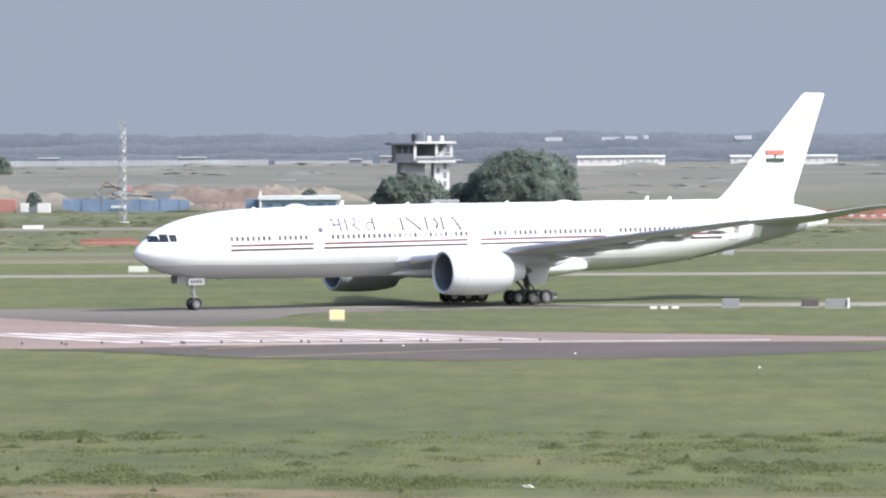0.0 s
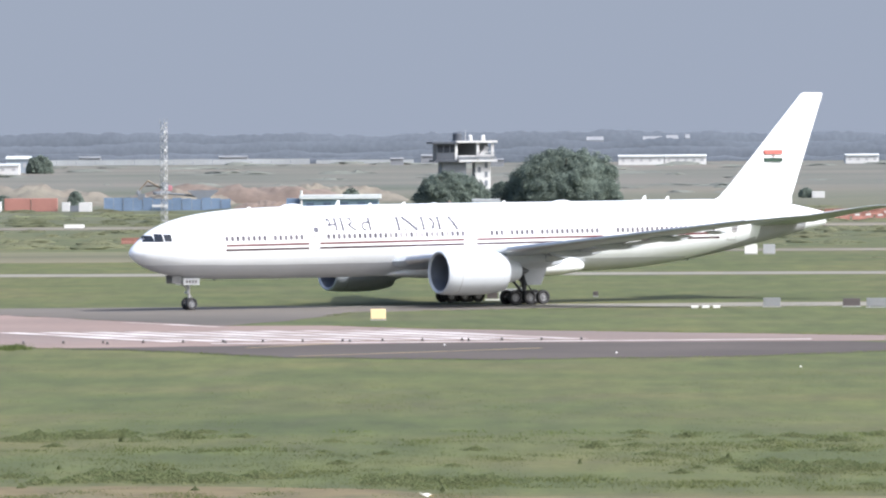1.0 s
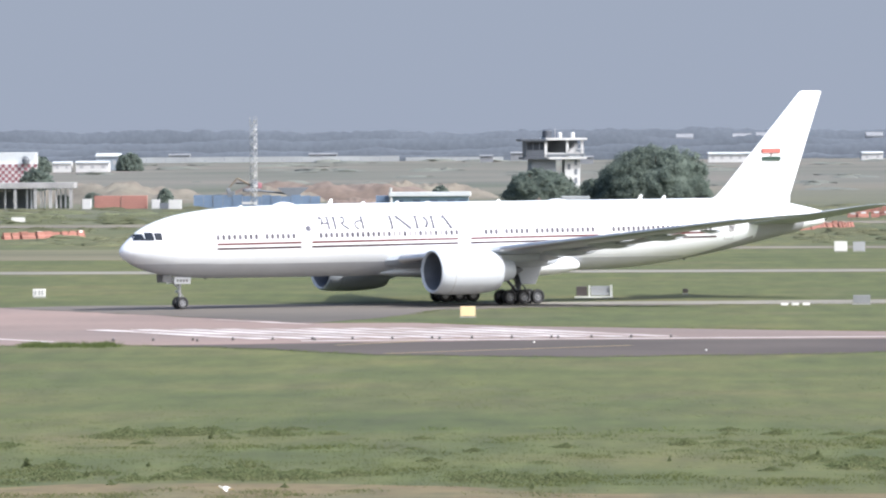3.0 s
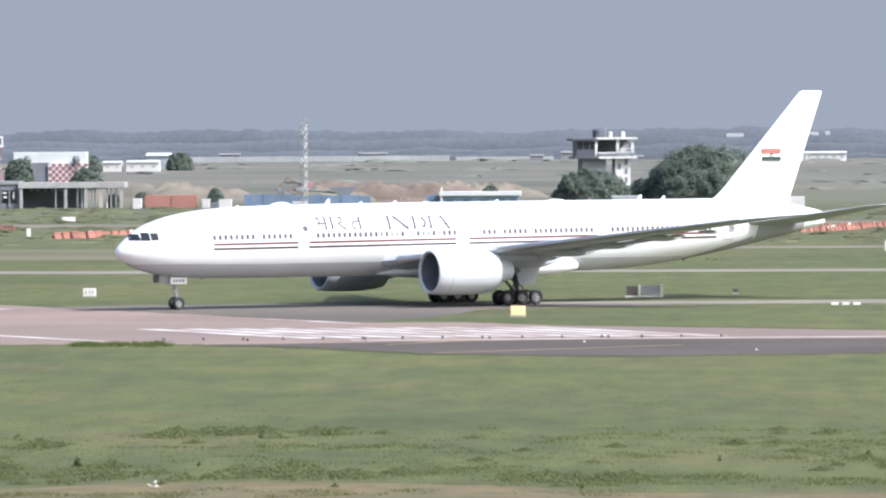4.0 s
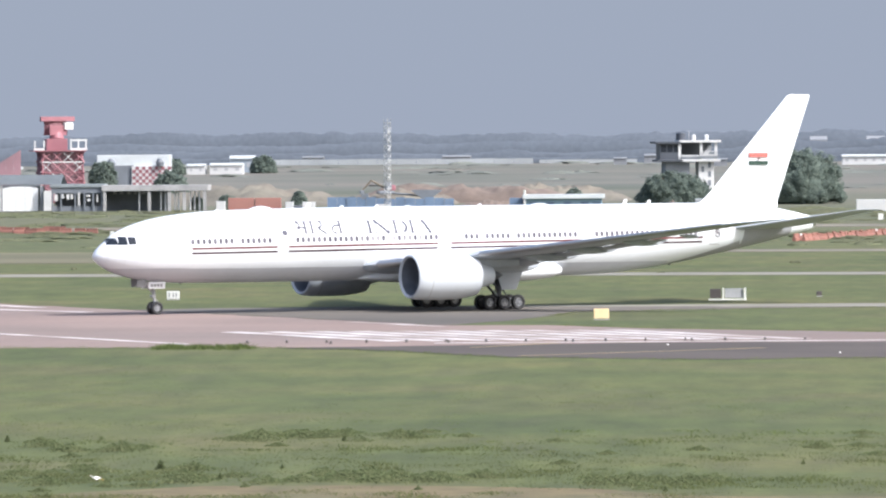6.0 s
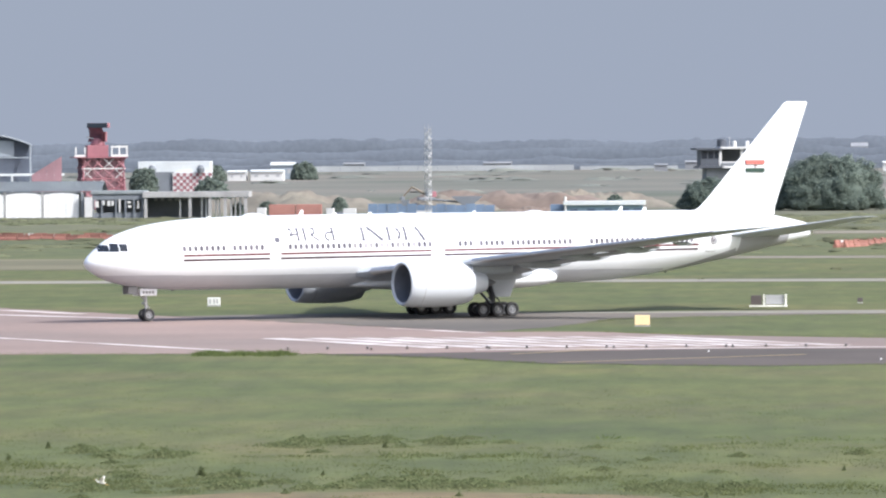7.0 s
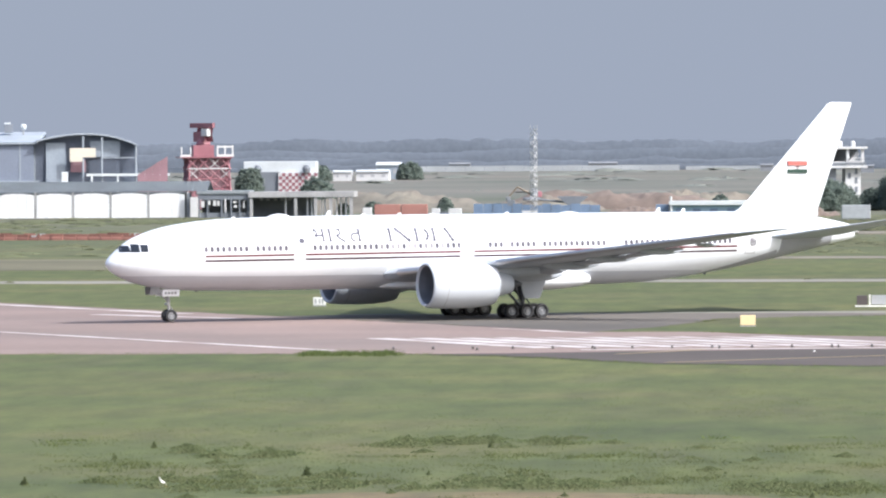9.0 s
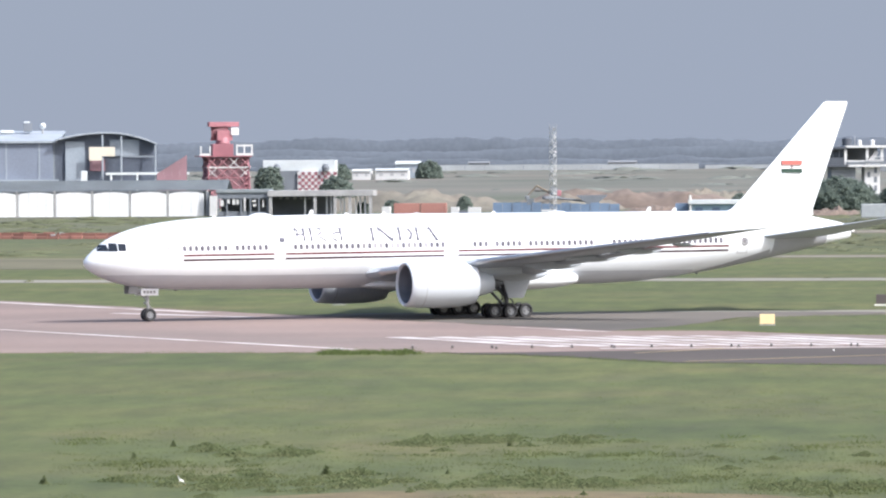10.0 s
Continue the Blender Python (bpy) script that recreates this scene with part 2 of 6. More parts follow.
def box(bm, c, s, bevel=0.0, rot=None, mi=0):
    r = bmesh.ops.create_cube(bm, size=1)
    m = Matrix.Translation(c) @ (rot or Matrix()) @ Matrix.Diagonal((*s, 1))
    bmesh.ops.transform(bm, matrix=m, verts=r["verts"])
    faces = {f for v in r["verts"] for f in v.link_faces}
    for f in faces:
        f.material_index = mi
    if bevel:
        edges = {e for v in r["verts"] for e in v.link_edges}
        bmesh.ops.bevel(bm, geom=list(edges), offset=bevel, segments=2, affect="EDGES", profile=0.6)
    return bm


def rod(bm, a, b, r0, r1=None, n=8, mi=0):
    a, b = Vector(a), Vector(b)
    r1 = r0 if r1 is None else r1
    q = (b - a).to_track_quat("Z", "Y").to_matrix()
    rings = []
    for p, r in ((a, r0), (b, r1)):
        rings.append([bm.verts.new(p + q @ Vector((r * math.cos(2 * math.pi * k / n), r * math.sin(2 * math.pi * k / n), 0))) for k in range(n)])
    for k in range(n):
        bm.faces.new((rings[0][k], rings[0][(k + 1) % n], rings[1][(k + 1) % n], rings[1][k])).material_index = mi
    bm.faces.new(rings[0][::-1]).material_index = mi
    bm.faces.new(rings[1]).material_index = mi
    return bm


def loft(bm, rings, closed=True, caps=True, mi=0):
    vs = [[bm.verts.new(p) for p in ring] for ring in rings]
    n = len(vs[0])
    for a, b in zip(vs, vs[1:]):
        for k in range(n if closed else n - 1):
            bm.faces.new((a[k], a[(k + 1) % n], b[(k + 1) % n], b[k])).material_index = mi
    if caps and closed:
        bm.faces.new(vs[0][::-1]).material_index = mi
        bm.faces.new(vs[-1]).material_index = mi
    return bm


def lathe(bm, profile, centre, axis="x", n=32, mi=0, caps=False):
    """Rings of (along, radius) round a line through centre."""
    rings = []
    for s, r in profile:
        ring = []
        for k in range(n):
            c, d = r * math.cos(2 * math.pi * k / n), r * math.sin(2 * math.pi * k / n)
            v = {"x": (s, c, d), "y": (c, s, d), "z": (c, d, s)}[axis]
            ring.append(Vector(centre) + Vector(v))
        rings.append(ring)
    return loft(bm, rings, True, caps, mi)


def flat(bm, pts, z):
    bm.faces.new([bm.verts.new((x, y, z)) for x, y in pts])
    return bm


# ---- ground and distance ----
def build_ground():
    bm = bmesh.new()
    xs = [-3000, -900, -400, -200, -120, -60, 0, 60, 120, 300, 900, 3000]
    ys = [-600, -100, 100, 250, 320, 400, 500, 600, 800, 1100, 1500, 2200, 3200, 4400]
    grid = [[bm.verts.new((x, y, 0)) for x in xs] for y in ys]
    for a, b in zip(grid, grid[1:]):
        for k in range(len(xs) - 1):
            bm.faces.new((a[k], a[k + 1], b[k + 1], b[k]))
    tagged(part("ground", bm, TURF, None), "flat green airfield turf, drier and greyed by painted haze towards the distance", "grass", kind="structure")

    def sheet(name, pts, z, m, label, cat):
        b = bmesh.new()
        rng = random.Random(len(name) * 31)
        ragged = []
        for (x0, y0), (x1, y1) in zip(pts, pts[1:] + pts[:1]):
            steps = max(1, min(60, int(math.hypot(x1 - x0, y1 - y0) / 2.5)))
            for k in range(steps):
                u = k / steps
                w = 0.0 if steps == 1 else 0.7 * math.sin(math.pi * u) ** 0.3
                ragged.append((x0 + (x1 - x0) * u + w * rng.uniform(-0.5, 0.5), y0 + (y1 - y0) * u + w * rng.uniform(-1, 1)))
        pts = ragged
        r = bmesh.ops.extrude_face_region(b, geom=[b.faces.new([b.verts.new((x, y, z - 0.2)) for x, y in pts])])
        bmesh.ops.translate(b, verts=[v for v in r["geom"] if isinstance(v, bmesh.types.BMVert)], vec=(0, 0, 0.2))
        return tagged(part(name, b, m, None), label, cat, kind="structure")

    sheet("runway", [(-260, 500), (-60, 494), (-30, 489), (10, 496), (60, 498), (33, 507), (9.4, 524), (-3.8, 533), (-13, 544.5), (-21, 545.5), (-51, 600), (-92, 674), (-260, 980)], 0.012, TAN,
          "worn pinkish-tan asphalt runway end with white threshold bars", "runway")
    sheet("runway_shoulder", [(-31, 489), (-22, 480), (-14, 466), (0, 459), (18, 463), (30, 474), (34, 486), (26, 496), (-4, 497)], 0.02, ASPHALT,
          "dark asphalt shoulder strip beside the runway threshold", "shoulder")
    sheet("taxiway_apron", [(-51, 600), (-21, 545.5), (-17, 556), (-13.5, 572), (-11, 584), (-3, 590), (6, 595), (20, 597), (-20, 607), (-42, 606)], 0.02, APRON,
          "dark patched asphalt where the taxiway joins the runway", "taxiway")
    sheet("taxiway", [(20, 597), (160, 597), (160, 611), (30, 611), (0, 609), (-24, 606)], 0.03, TAXI,
          "pale grey concrete taxiway strip crossing the turf", "taxiway")
    sheet("service_road", [(-400, 782), (0, 738), (300, 700), (300, 716), (0, 752), (-400, 800)], 0.03, TAXI,
          "narrow pale concrete service road through the grass", "road")
    sheet("perimeter_road", [(-500, 1135), (200, 1120), (200, 1150), (-500, 1165)], 0.03, SAND, "pale dirt perimeter track across the grass", "road")
    sheet("dirt_track", [(-30, 890), (300, 850), (300, 880), (-30, 905)], 0.03, SAND, "dry bare earth track in the grass", "track")
    sheet("dry_strip", [(-400, 846), (-30, 826), (-30, 903), (-120, 912), (-400, 935)], 0.02, DRY_GRASS, "strip of dry yellowed grass beyond the service road", "grass")
    sheet("dry_strip", [(60, 1255), (320, 1240), (320, 1420), (180, 1440), (60, 1400)], 0.02, DRY_GRASS, "strip of dry yellowed grass beyond the barriers", "grass")
    sheet("bare_strip", [(-60, 270), (-30, 272), (-20, 277), (60, 276), (60, 281), (16, 283), (-1, 285), (-5, 291), (-13, 294), (-22, 294.5), (-27, 290), (-34, 276)], 0.015, DRY,
          "bare sandy soil strip at the foot of the turf", "soil")

    # painted lines: start, end, width
    def stripe(a, b, w, m=MARKING, z=0.03, name="white_line", label="worn white painted runway line"):
        a, b = Vector((*a, z)), Vector((*b, z))
        d = (b - a).normalized()
        s = Vector((-d.y, d.x, 0)) * w / 2
        bm2 = bmesh.new()
        lo = [bm2.verts.new(p) for p in (a - s, a + s, b + s, b - s)]
        hi = [bm2.verts.new(v.co + Vector((0, 0, 0.006))) for v in lo]
        bm2.faces.new(hi)
        for k in range(4):
            bm2.faces.new((lo[k], lo[(k + 1) % 4], hi[(k + 1) % 4], hi[k]))
        tagged(part(name, bm2, m, None), label, "road marking", kind="structure")

    along = Vector((-0.478, 0.878))
    for k in range(4, 14):
        a = Vector((-36 + 3.3 * k, 502.5 + 0.12 * k))
        stripe(a, a + along * 30, 1.9, name="threshold_bar", label="worn white threshold bar on the runway")
    stripe((-38.2, 498.5), (-72, 557), 1.0)
    stripe((-54, 592.5), (-68, 609.5), 1.8)
    stripe((-60, 610), (-97, 677), 1.5)
    stripe((-20.9, 541.5), (-29.4, 557), 0.9)
    stripe((-20, 498), (24, 500.5), 1.6)
    stripe((-17, 487), (-11, 497), 0.5, MARKING_YELLOW, name="yellow_line", label="faded yellow painted guide line")
    stripe((-13, 468), (4, 483), 0.5, MARKING_YELLOW, name="yellow_line", label="faded yellow painted guide line")


build_ground()


def backdrop():
    bm = bmesh.new()
    ring = [(4700 * math.sin(radians(a)), 4700 * math.cos(radians(a))) for a in range(-40, 41, 4)]
    loft(bm, [[Vector((x, y, z)) for x, y in ring] for z in (-20, 900)], closed=False)
    tagged(part("backdrop_sky", bm, HAZE, None), "grey-blue hazy sky at the horizon", "sky", kind="structure")


backdrop()


# ---- the airliner ----
# Its own space: x runs aft from the nose, y to starboard, z up from the ground.
TOP = [(0, 5.0), (0.08, 5.25), (0.25, 5.5), (0.5, 5.75), (0.8, 5.99), (1.15, 6.3), (1.55, 6.62), (2.2, 7.05), (2.8, 7.33), (3.4, 7.57), (4.2, 7.83), (5.4, 8.14), (6.8, 8.39), (8.4, 8.6), (10.5, 8.78), (14, 8.91), (20, 9.0), (30, 9.06), (60, 9.12), (64, 9.06), (67, 8.9), (69.6, 8.58), (71.6, 8.2), (73.2, 7.85), (73.5, 7.7)]
BOT = [(0, 5.0), (0.08, 4.8), (0.25, 4.58), (0.5, 4.36), (0.95, 4.08), (1.5, 3.8), (2.2, 3.52), (3.0, 3.28), (4.0, 3.05), (5.4, 2.87), (6.8, 2.75), (8.4, 2.68), (14, 2.64), (30, 2.68), (48, 2.82), (52, 2.98), (56, 3.4), (60, 4.0), (64, 4.72), (68, 5.5), (71, 6.15), (73.2, 6.62), (73.5, 6.75)]
HALF = [(0, 0.02), (0.12, 0.42), (0.45, 0.85), (0.95, 1.25), (1.5, 1.55), (2.3, 1.9), (3.2, 2.2), (4.2, 2.46), (5.4, 2.68), (6.8, 2.86), (8.4, 2.99), (10.5, 3.07), (14, 3.1), (50, 3.1), (54, 3.02), (58, 2.75), (62, 2.3), (66, 1.7), (70, 1.0), (73.2, 0.35), (73.5, 0.15)]


def curve(table, x):
    xs, vs = zip(*table)
    return float(np.interp(x, xs, vs))


def hull(x, z, side=-1, out=0.0):
    """A point of the fuselage's skin at height z, and how far it stands out."""
    top, bot, half = curve(TOP, x), curve(BOT, x), curve(HALF, x)
    zc, h = (top + bot) / 2, (top - bot) / 2
    u = max(-1, min(1, (z - zc) / h))
    y = half * math.sqrt(max(0, 1 - u * u))
    nrm = Vector((0, y / half ** 2, (z - zc) / h ** 2)).normalized()
    return Vector((x, side * (y + out * nrm.y), z + out * nrm.z)), math.atan2(nrm.z, nrm.y)


def patch(x0, x1, z0, z1, side=-1, out=0.015, slope=0.0, nx=8, nz=3):
    """A thin raised patch that follows the fuselage's skin."""
    bm = bmesh.new()
    rows = []
    for k in range(nz + 1):
        row = []
        for j in range(nx + 1):
            x = x0 + (x1 - x0) * j / nx
            z = z0 + (z1 - z0) * k / nz + slope * (x - x0)
            row.append(bm.verts.new(hull(x, z, side, out)[0]))
        rows.append(row)
    for a, b in zip(rows, rows[1:]):
        for j in range(nx):
            bm.faces.new((a[j], a[j + 1], b[j + 1], b[j]))
    return bm


def stroke(bm, pts, w, side=-1, out=0.02):
    """A painted pen stroke on the skin through (x, z) points."""
    for (x0, z0), (x1, z1) in zip(pts, pts[1:]):
        d = Vector((x1 - x0, z1 - z0))
        nrm = Vector((-d.y, d.x)).normalized() * w / 2
        steps = 4
        prev = None
        for k in range(steps + 1):
            p = Vector((x0, z0)) + d * k / steps
            cur = [bm.verts.new(hull(q.x, q.y, side, out)[0]) for q in (p - nrm, p + nrm)]
            if prev:
                bm.faces.new((prev[0], cur[0], cur[1], prev[1]))
            prev = cur
    return bm


def aerofoil(chord, thick, n=12):
    """Points (along the chord, across) of a rounded-nose section."""
    pts = []
    for k in range(n + 1):
        t = (1 - math.cos(math.pi * k / n)) / 2
        pts.append((t, 5 * thick * (0.2969 * math.sqrt(t) - 0.126 * t - 0.3516 * t ** 2 + 0.2843 * t ** 3 - 0.1015 * t ** 4)))
    return [(t * chord, c * chord) for t, c in pts] + [(t * chord, -c * chord) for t, c in pts[-2:0:-1]]


def wing_mesh(stations, vertical=False, side=-1):
    """Stations of (span, leading edge x, chord, z, thickness)."""
    bm = bmesh.new()
    rings = []
    for s, x, chord, z, th in stations:
        if vertical:
            rings.append([Vector((x + a, c, z)) for a, c in aerofoil(chord, th)])
        else:
            rings.append([Vector((x + a, side * s, z + c + 0.012 * chord * math.sin(math.pi * a / chord))) for a, c in aerofoil(chord, th)])
    return loft(bm, rings)


def wheel_mesh(r, w):
    bm = bmesh.new()
    lathe(bm, [(-w * 0.32, r * 0.55), (-w / 2, r * 0.72), (-w / 2, r * 0.9), (-w * 0.3, r * 0.985), (0, r), (w * 0.3, r * 0.985), (w / 2, r * 0.9), (w / 2, r * 0.72), (w * 0.32, r * 0.55)], (0, 0, 0), "y", 28, 0)
    for s in (-1, 1):
        lathe(bm, [(s * w * 0.3, r * 0.56), (s * w * 0.38, r * 0.5), (s * w * 0.25, r * 0.42), (s * w * 0.22, r * 0.2), (s * w * 0.42, r * 0.16), (s * w * 0.42, 0.002)], (0, 0, 0), "y", 20, 1)
        for k in range(7):
            a = 2 * math.pi * k / 7
            box(bm, (r * 0.33 * math.cos(a), s * w * 0.26, r * 0.33 * math.sin(a)), (r * 0.13, 0.02, r * 0.13), mi=2)
    return mesh_of(bm, "wheel", RUBBER, HUB, DARK_METAL, smooth=True)


WHEELS = []  # wheel, its place, its radius


def build_airliner():
    plane = thing("airliner", 0, 0, 0, 0, "large white twin-engine passenger jet with dark stripes taxiing on its wheels", "airplane")
    # fuselage
    bm = bmesh.new()
    xs = sorted({x for x, _ in TOP} | {x for x, _ in BOT} | {x for x, _ in HALF} | {20, 25, 35, 40, 45})
    rings = []
    for x in xs:
        top, bot, half = curve(TOP, x), curve(BOT, x), curve(HALF, x)
        zc, h = (top + bot) / 2, (top - bot) / 2
        rings.append([Vector((x, half * math.cos(2 * math.pi * k / 48), zc + h * math.sin(2 * math.pi * k / 48))) for k in range(48)])
    loft(bm, rings)
    body = part("fuselage", bm, WHITE, plane, "glossy white painted fuselage", smooth=True)
    # wing root fairing under the belly
    bm = bmesh.new()
    rings = []
    for x, hw, lo, hi in [(25, 0.9, 2.75, 3.0), (26.5, 2.0, 2.6, 3.4), (28.5, 2.8, 2.45, 4.0), (31.5, 3.25, 2.3, 4.5), (36, 3.45, 2.22, 4.65), (40, 3.45, 2.25, 4.5), (43, 3.3, 2.4, 4.3), (44.6, 3.0, 2.6, 4.1), (45.4, 2.4, 2.8, 3.8), (45.8, 1.2, 3.0, 3.5)]:
        zc, h = (lo + hi) / 2, (hi - lo) / 2
        rings.append([Vector((x, hw * math.copysign(abs(math.cos(a)) ** 0.7, math.cos(a)), zc + h * math.copysign(abs(math.sin(a)) ** 0.7, math.sin(a)))) for a in [2 * math.pi * k / 28 for k in range(28)]])
    loft(bm, rings)
    part("belly_fairing", bm, WHITE, plane, smooth=True)
    # pale grey belly band with a straight upper edge
    for s in (-1, 1):
        rows = []
        for x in sorted({x for x, _ in TOP + BOT + HALF if 0.9 < x < 57} | set(np.linspace(1, 57, 60).tolist())):
            bot = curve(BOT, x)
            top = max(bot + 0.03, min(bot + 0.2 + 1.05 * min(1, x / 5.4), 3.98))
            rows.append([hull(x, bot + 0.004 + (top - bot) * (k / 14) ** 2, s, 0.028)[0] for k in range(15)])
        part("belly_paint", loft(bmesh.new(), rows, closed=False), BELLY, body, "pale grey belly", smooth=True)
    # painted tail shade: the belly line sweeps up to the tailplane root
    for s in (-1, 1):
        bm = bmesh.new()
        rows = []
        for x in sorted({x for x, _ in TOP + BOT + HALF if 56.5 < x < 70.7} | set(np.linspace(56.5, 70.7, 36).tolist())):
            bot, mid = curve(BOT, x), (curve(TOP, x) + curve(BOT, x)) / 2
            edge = 0.06 + 0.1 * (x - 56.5)
            top = bot + edge if x < 64.9 else min(7.05 + 0.05 * (x - 65), bot + edge + 7 * (x - 64.9))
            top = min(top, mid + 0.55)
            rows.append([hull(x, bot + 0.004 + (top - bot) * (k / 14) ** 2, s, 0.025)[0] for k in range(15)])
        loft(bm, rows, closed=False)
        part("tail_underside", bm, TAIL_SHADE, body, "tail underside with shade painted grey", smooth=True)
    # tail cone collar and exhaust
    bm = lathe(bmesh.new(), [(73.4, 0.3), (73.75, 0.26), (73.75, 0.2), (73.5, 0.18)], (0, 0, 7.2), "x", 16)
    part("exhaust_pipe", bm, BARE, plane, "short bare metal tail exhaust", smooth=True)
    # fin
    fin = part("tail_fin", wing_mesh([(0, 60.3, 9.4, 8.7, 0.045), (0, 61.6, 8.1, 9.3, 0.085), (0, 62.6, 7.45, 10.2, 0.09), (0, 70.75, 2.45, 18.72, 0.09), (0, 71.05, 2.1, 18.85, 0.06)], vertical=True), WHITE, plane, "tall swept white tail fin", smooth=True)
    bm = bmesh.new()
    for s in (-1, 1):
        box(bm, (70.55, s * 0.22, 13.6), (0.03, 0.02, 8.6), rot=Matrix.Rotation(radians(-14.0), 4, "Y").inverted())
    part("rudder_seam", bm, LINE_GREY, fin)
    flag_x, flag_z = 66.45, 13.6
    for name, z0, z1, m in (("flag_saffron", 13.2, 13.6, SAFFRON), ("flag_green", 12.5, 12.86, FLAG_GREEN)):
        bm = bmesh.new()
        for s in (-1, 1):
            box(bm, (flag_x + 1.0, s * 0.3, (z0 + z1) / 2), (2.0, 0.16, z1 - z0))
        part(name, bm, m, fin, "saffron flag band" if "saff" in name else "green flag band")
    for s in (-1, 1):
        part("flag_wheel", lathe(bmesh.new(), [(s * 0.37, 0.13), (s * 0.385, 0.13), (s * 0.385, 0.05)], (flag_x + 1.0, 0, 13.03), "y", 14), BROWN, fin)
    # tailplanes
    for s in (-1, 1):
        st = [(1.0, 63.0, 6.6, 6.75, 0.09), (2.6, 64.2, 5.9, 6.95, 0.08), (10.3, 71.0, 2.5, 8.4, 0.045), (11.0, 72.0, 1.8, 8.5, 0.03)]
        tp = part("tailplane", wing_mesh(st, side=s), (GREY_PAINT,), plane, "swept grey tailplane", smooth=True)
        bm = wing_mesh([(2.9, 66.9, 3.25, 6.96, 0.06), (10.1, 72.4, 1.1, 8.36, 0.04)], side=s)
        part("elevator", bm, GREY_PAINT, tp, "grey elevator", smooth=True)
    # wings
    for s in (-1, 1):
        st = [(2.4, 25.0, 13.7, 3.95, 0.13), (3.4, 25.8, 13.0, 4.05, 0.13), (6.6, 28.2, 10.9, 4.4, 0.115), (10.4, 31.1, 8.2, 4.85, 0.105), (16, 35.3, 6.4, 5.65, 0.1), (22, 39.8, 4.8, 6.5, 0.095), (27.5, 43.9, 3.4, 7.3, 0.09), (29.5, 45.6, 2.7, 7.6, 0.08), (31.2, 47.6, 1.7, 7.85, 0.06), (32.3, 49.2, 0.6, 8.0, 0.05)]
        w = part("wing", wing_mesh(st, side=s), GREY_PAINT, plane, "long swept grey wing", smooth=True)
        # slats along the leading edge
        for a, b in ((3.6, 8.4), (11.2, 15.5), (15.6, 20.2), (20.3, 24.8), (24.9, 29.0)):
            rings = []
            for q in np.linspace(a, b, 4):
                x = curve([(p[0], p[1]) for p in st], q)
                z = curve([(p[0], p[3]) for p in st], q)
                c = curve([(p[0], p[2]) for p in st], q)
                t = 0.05 * c + 0.05
                rings.append([Vector((x - 0.12 + t * 1.1 * (1 - math.cos(u)), s * q, z + 0.02 + t * 0.62 * math.sin(u))) for u in np.linspace(-1.5, 1.5, 9)])
            part("slat", loft(bmesh.new(), rings, closed=False), BARE, w, "bare metal leading edge slat", smooth=True)
        # flaps a little drooped
        for a, b in ((3.7, 8.9), (11.2, 21.5)):
            rings = []
            for q in np.linspace(a, b, 4):
                x = curve([(p[0], p[1] + p[2]) for p in st], q)
                z = curve([(p[0], p[3]) for p in st], q)
                c, droop = (0.22, 0.18) if a < 5 else (0.2, 0.16)
                c *= curve([(p[0], p[2]) for p in st], q)
                rings.append([Vector((x - c * 0.75 + al, s * q, z - 0.16 - al * droop + ac)) for al, ac in aerofoil(c, 0.12, 6)])
            part("flap", loft(bmesh.new(), rings), GREY_PAINT, w, smooth=True)
        # flap track fairings
        for q, length, r in ((6.0, 6.6, 0.62), (11.6, 5.6, 0.44), (15.6, 5.0, 0.32), (20.2, 4.2, 0.28), (24.2, 2.4, 0.18)):
            te = curve([(p[0], p[1] + p[2]) for p in st], q)
            z = curve([(p[0], p[3]) for p in st], q)
            rings = []
            for t in np.linspace(0, 1, 11):
                rr = max(0.02, r * math.sin(math.pi * min(1, t * 0.98 + 0.01)) ** 0.55)
                cx, cz = te - length * 0.72 + length * t, z - (0.5 if q < 10 else 0.26) - 0.08 * math.sin(math.pi * t)
                rings.append([Vector((cx, s * q + rr * 0.6 * math.cos(u), cz + rr * math.sin(u))) for u in [2 * math.pi * k / 14 for k in range(14)]])
            # Grey instead of white: the wing's shade is put into the fairing colour.
            part("flap_fairing", loft(bmesh.new(), rings), GREY_PAINT, w, "grey canoe-shaped fairing", smooth=True)
        # engine
        ex, ey, ez = 25.55, s * 9.7, 3.1
        prof = [(0.3, 1.67), (0.2, 1.66), (0.08, 1.68), (0.0, 1.76), (0.06, 1.86), (0.3, 1.95), (1.2, 2.03), (3.0, 2.06), (4.5, 2.02), (5.6, 1.9), (6.4, 1.74), (6.42, 1.68), (6.2, 1.6), (5.3, 1.5)]
        eng = part("engine", lathe(bmesh.new(), prof, (ex, ey, ez), "x", 48), NACELLE, plane, "huge pale grey turbofan nacelle", smooth=True)
        part("inlet_lip", lathe(bmesh.new(), [(0.24, 1.645), (0.16, 1.65), (0.07, 1.695), (-0.012, 1.76), (0.05, 1.872), (0.3, 1.962)], (ex, ey, ez), "x", 48), NACELLE, eng, "pale painted inlet lip", smooth=True)
        part("inlet_duct", lathe(bmesh.new(), [(0.2, 1.64), (0.9, 1.6), (2.0, 1.62), (2.6, 1.64), (2.6, 0.02)], (ex, ey, ez), "x", 40), FAN_DARK, eng, "dark inlet duct", smooth=True)
        part("spinner", lathe(bmesh.new(), [(1.5, 0.01), (1.65, 0.2), (1.95, 0.4), (2.4, 0.55)], (ex, ey, ez), "x", 24), SIGN_GREY, eng, "grey fan spinner", smooth=True)
        blade = bmesh.new()
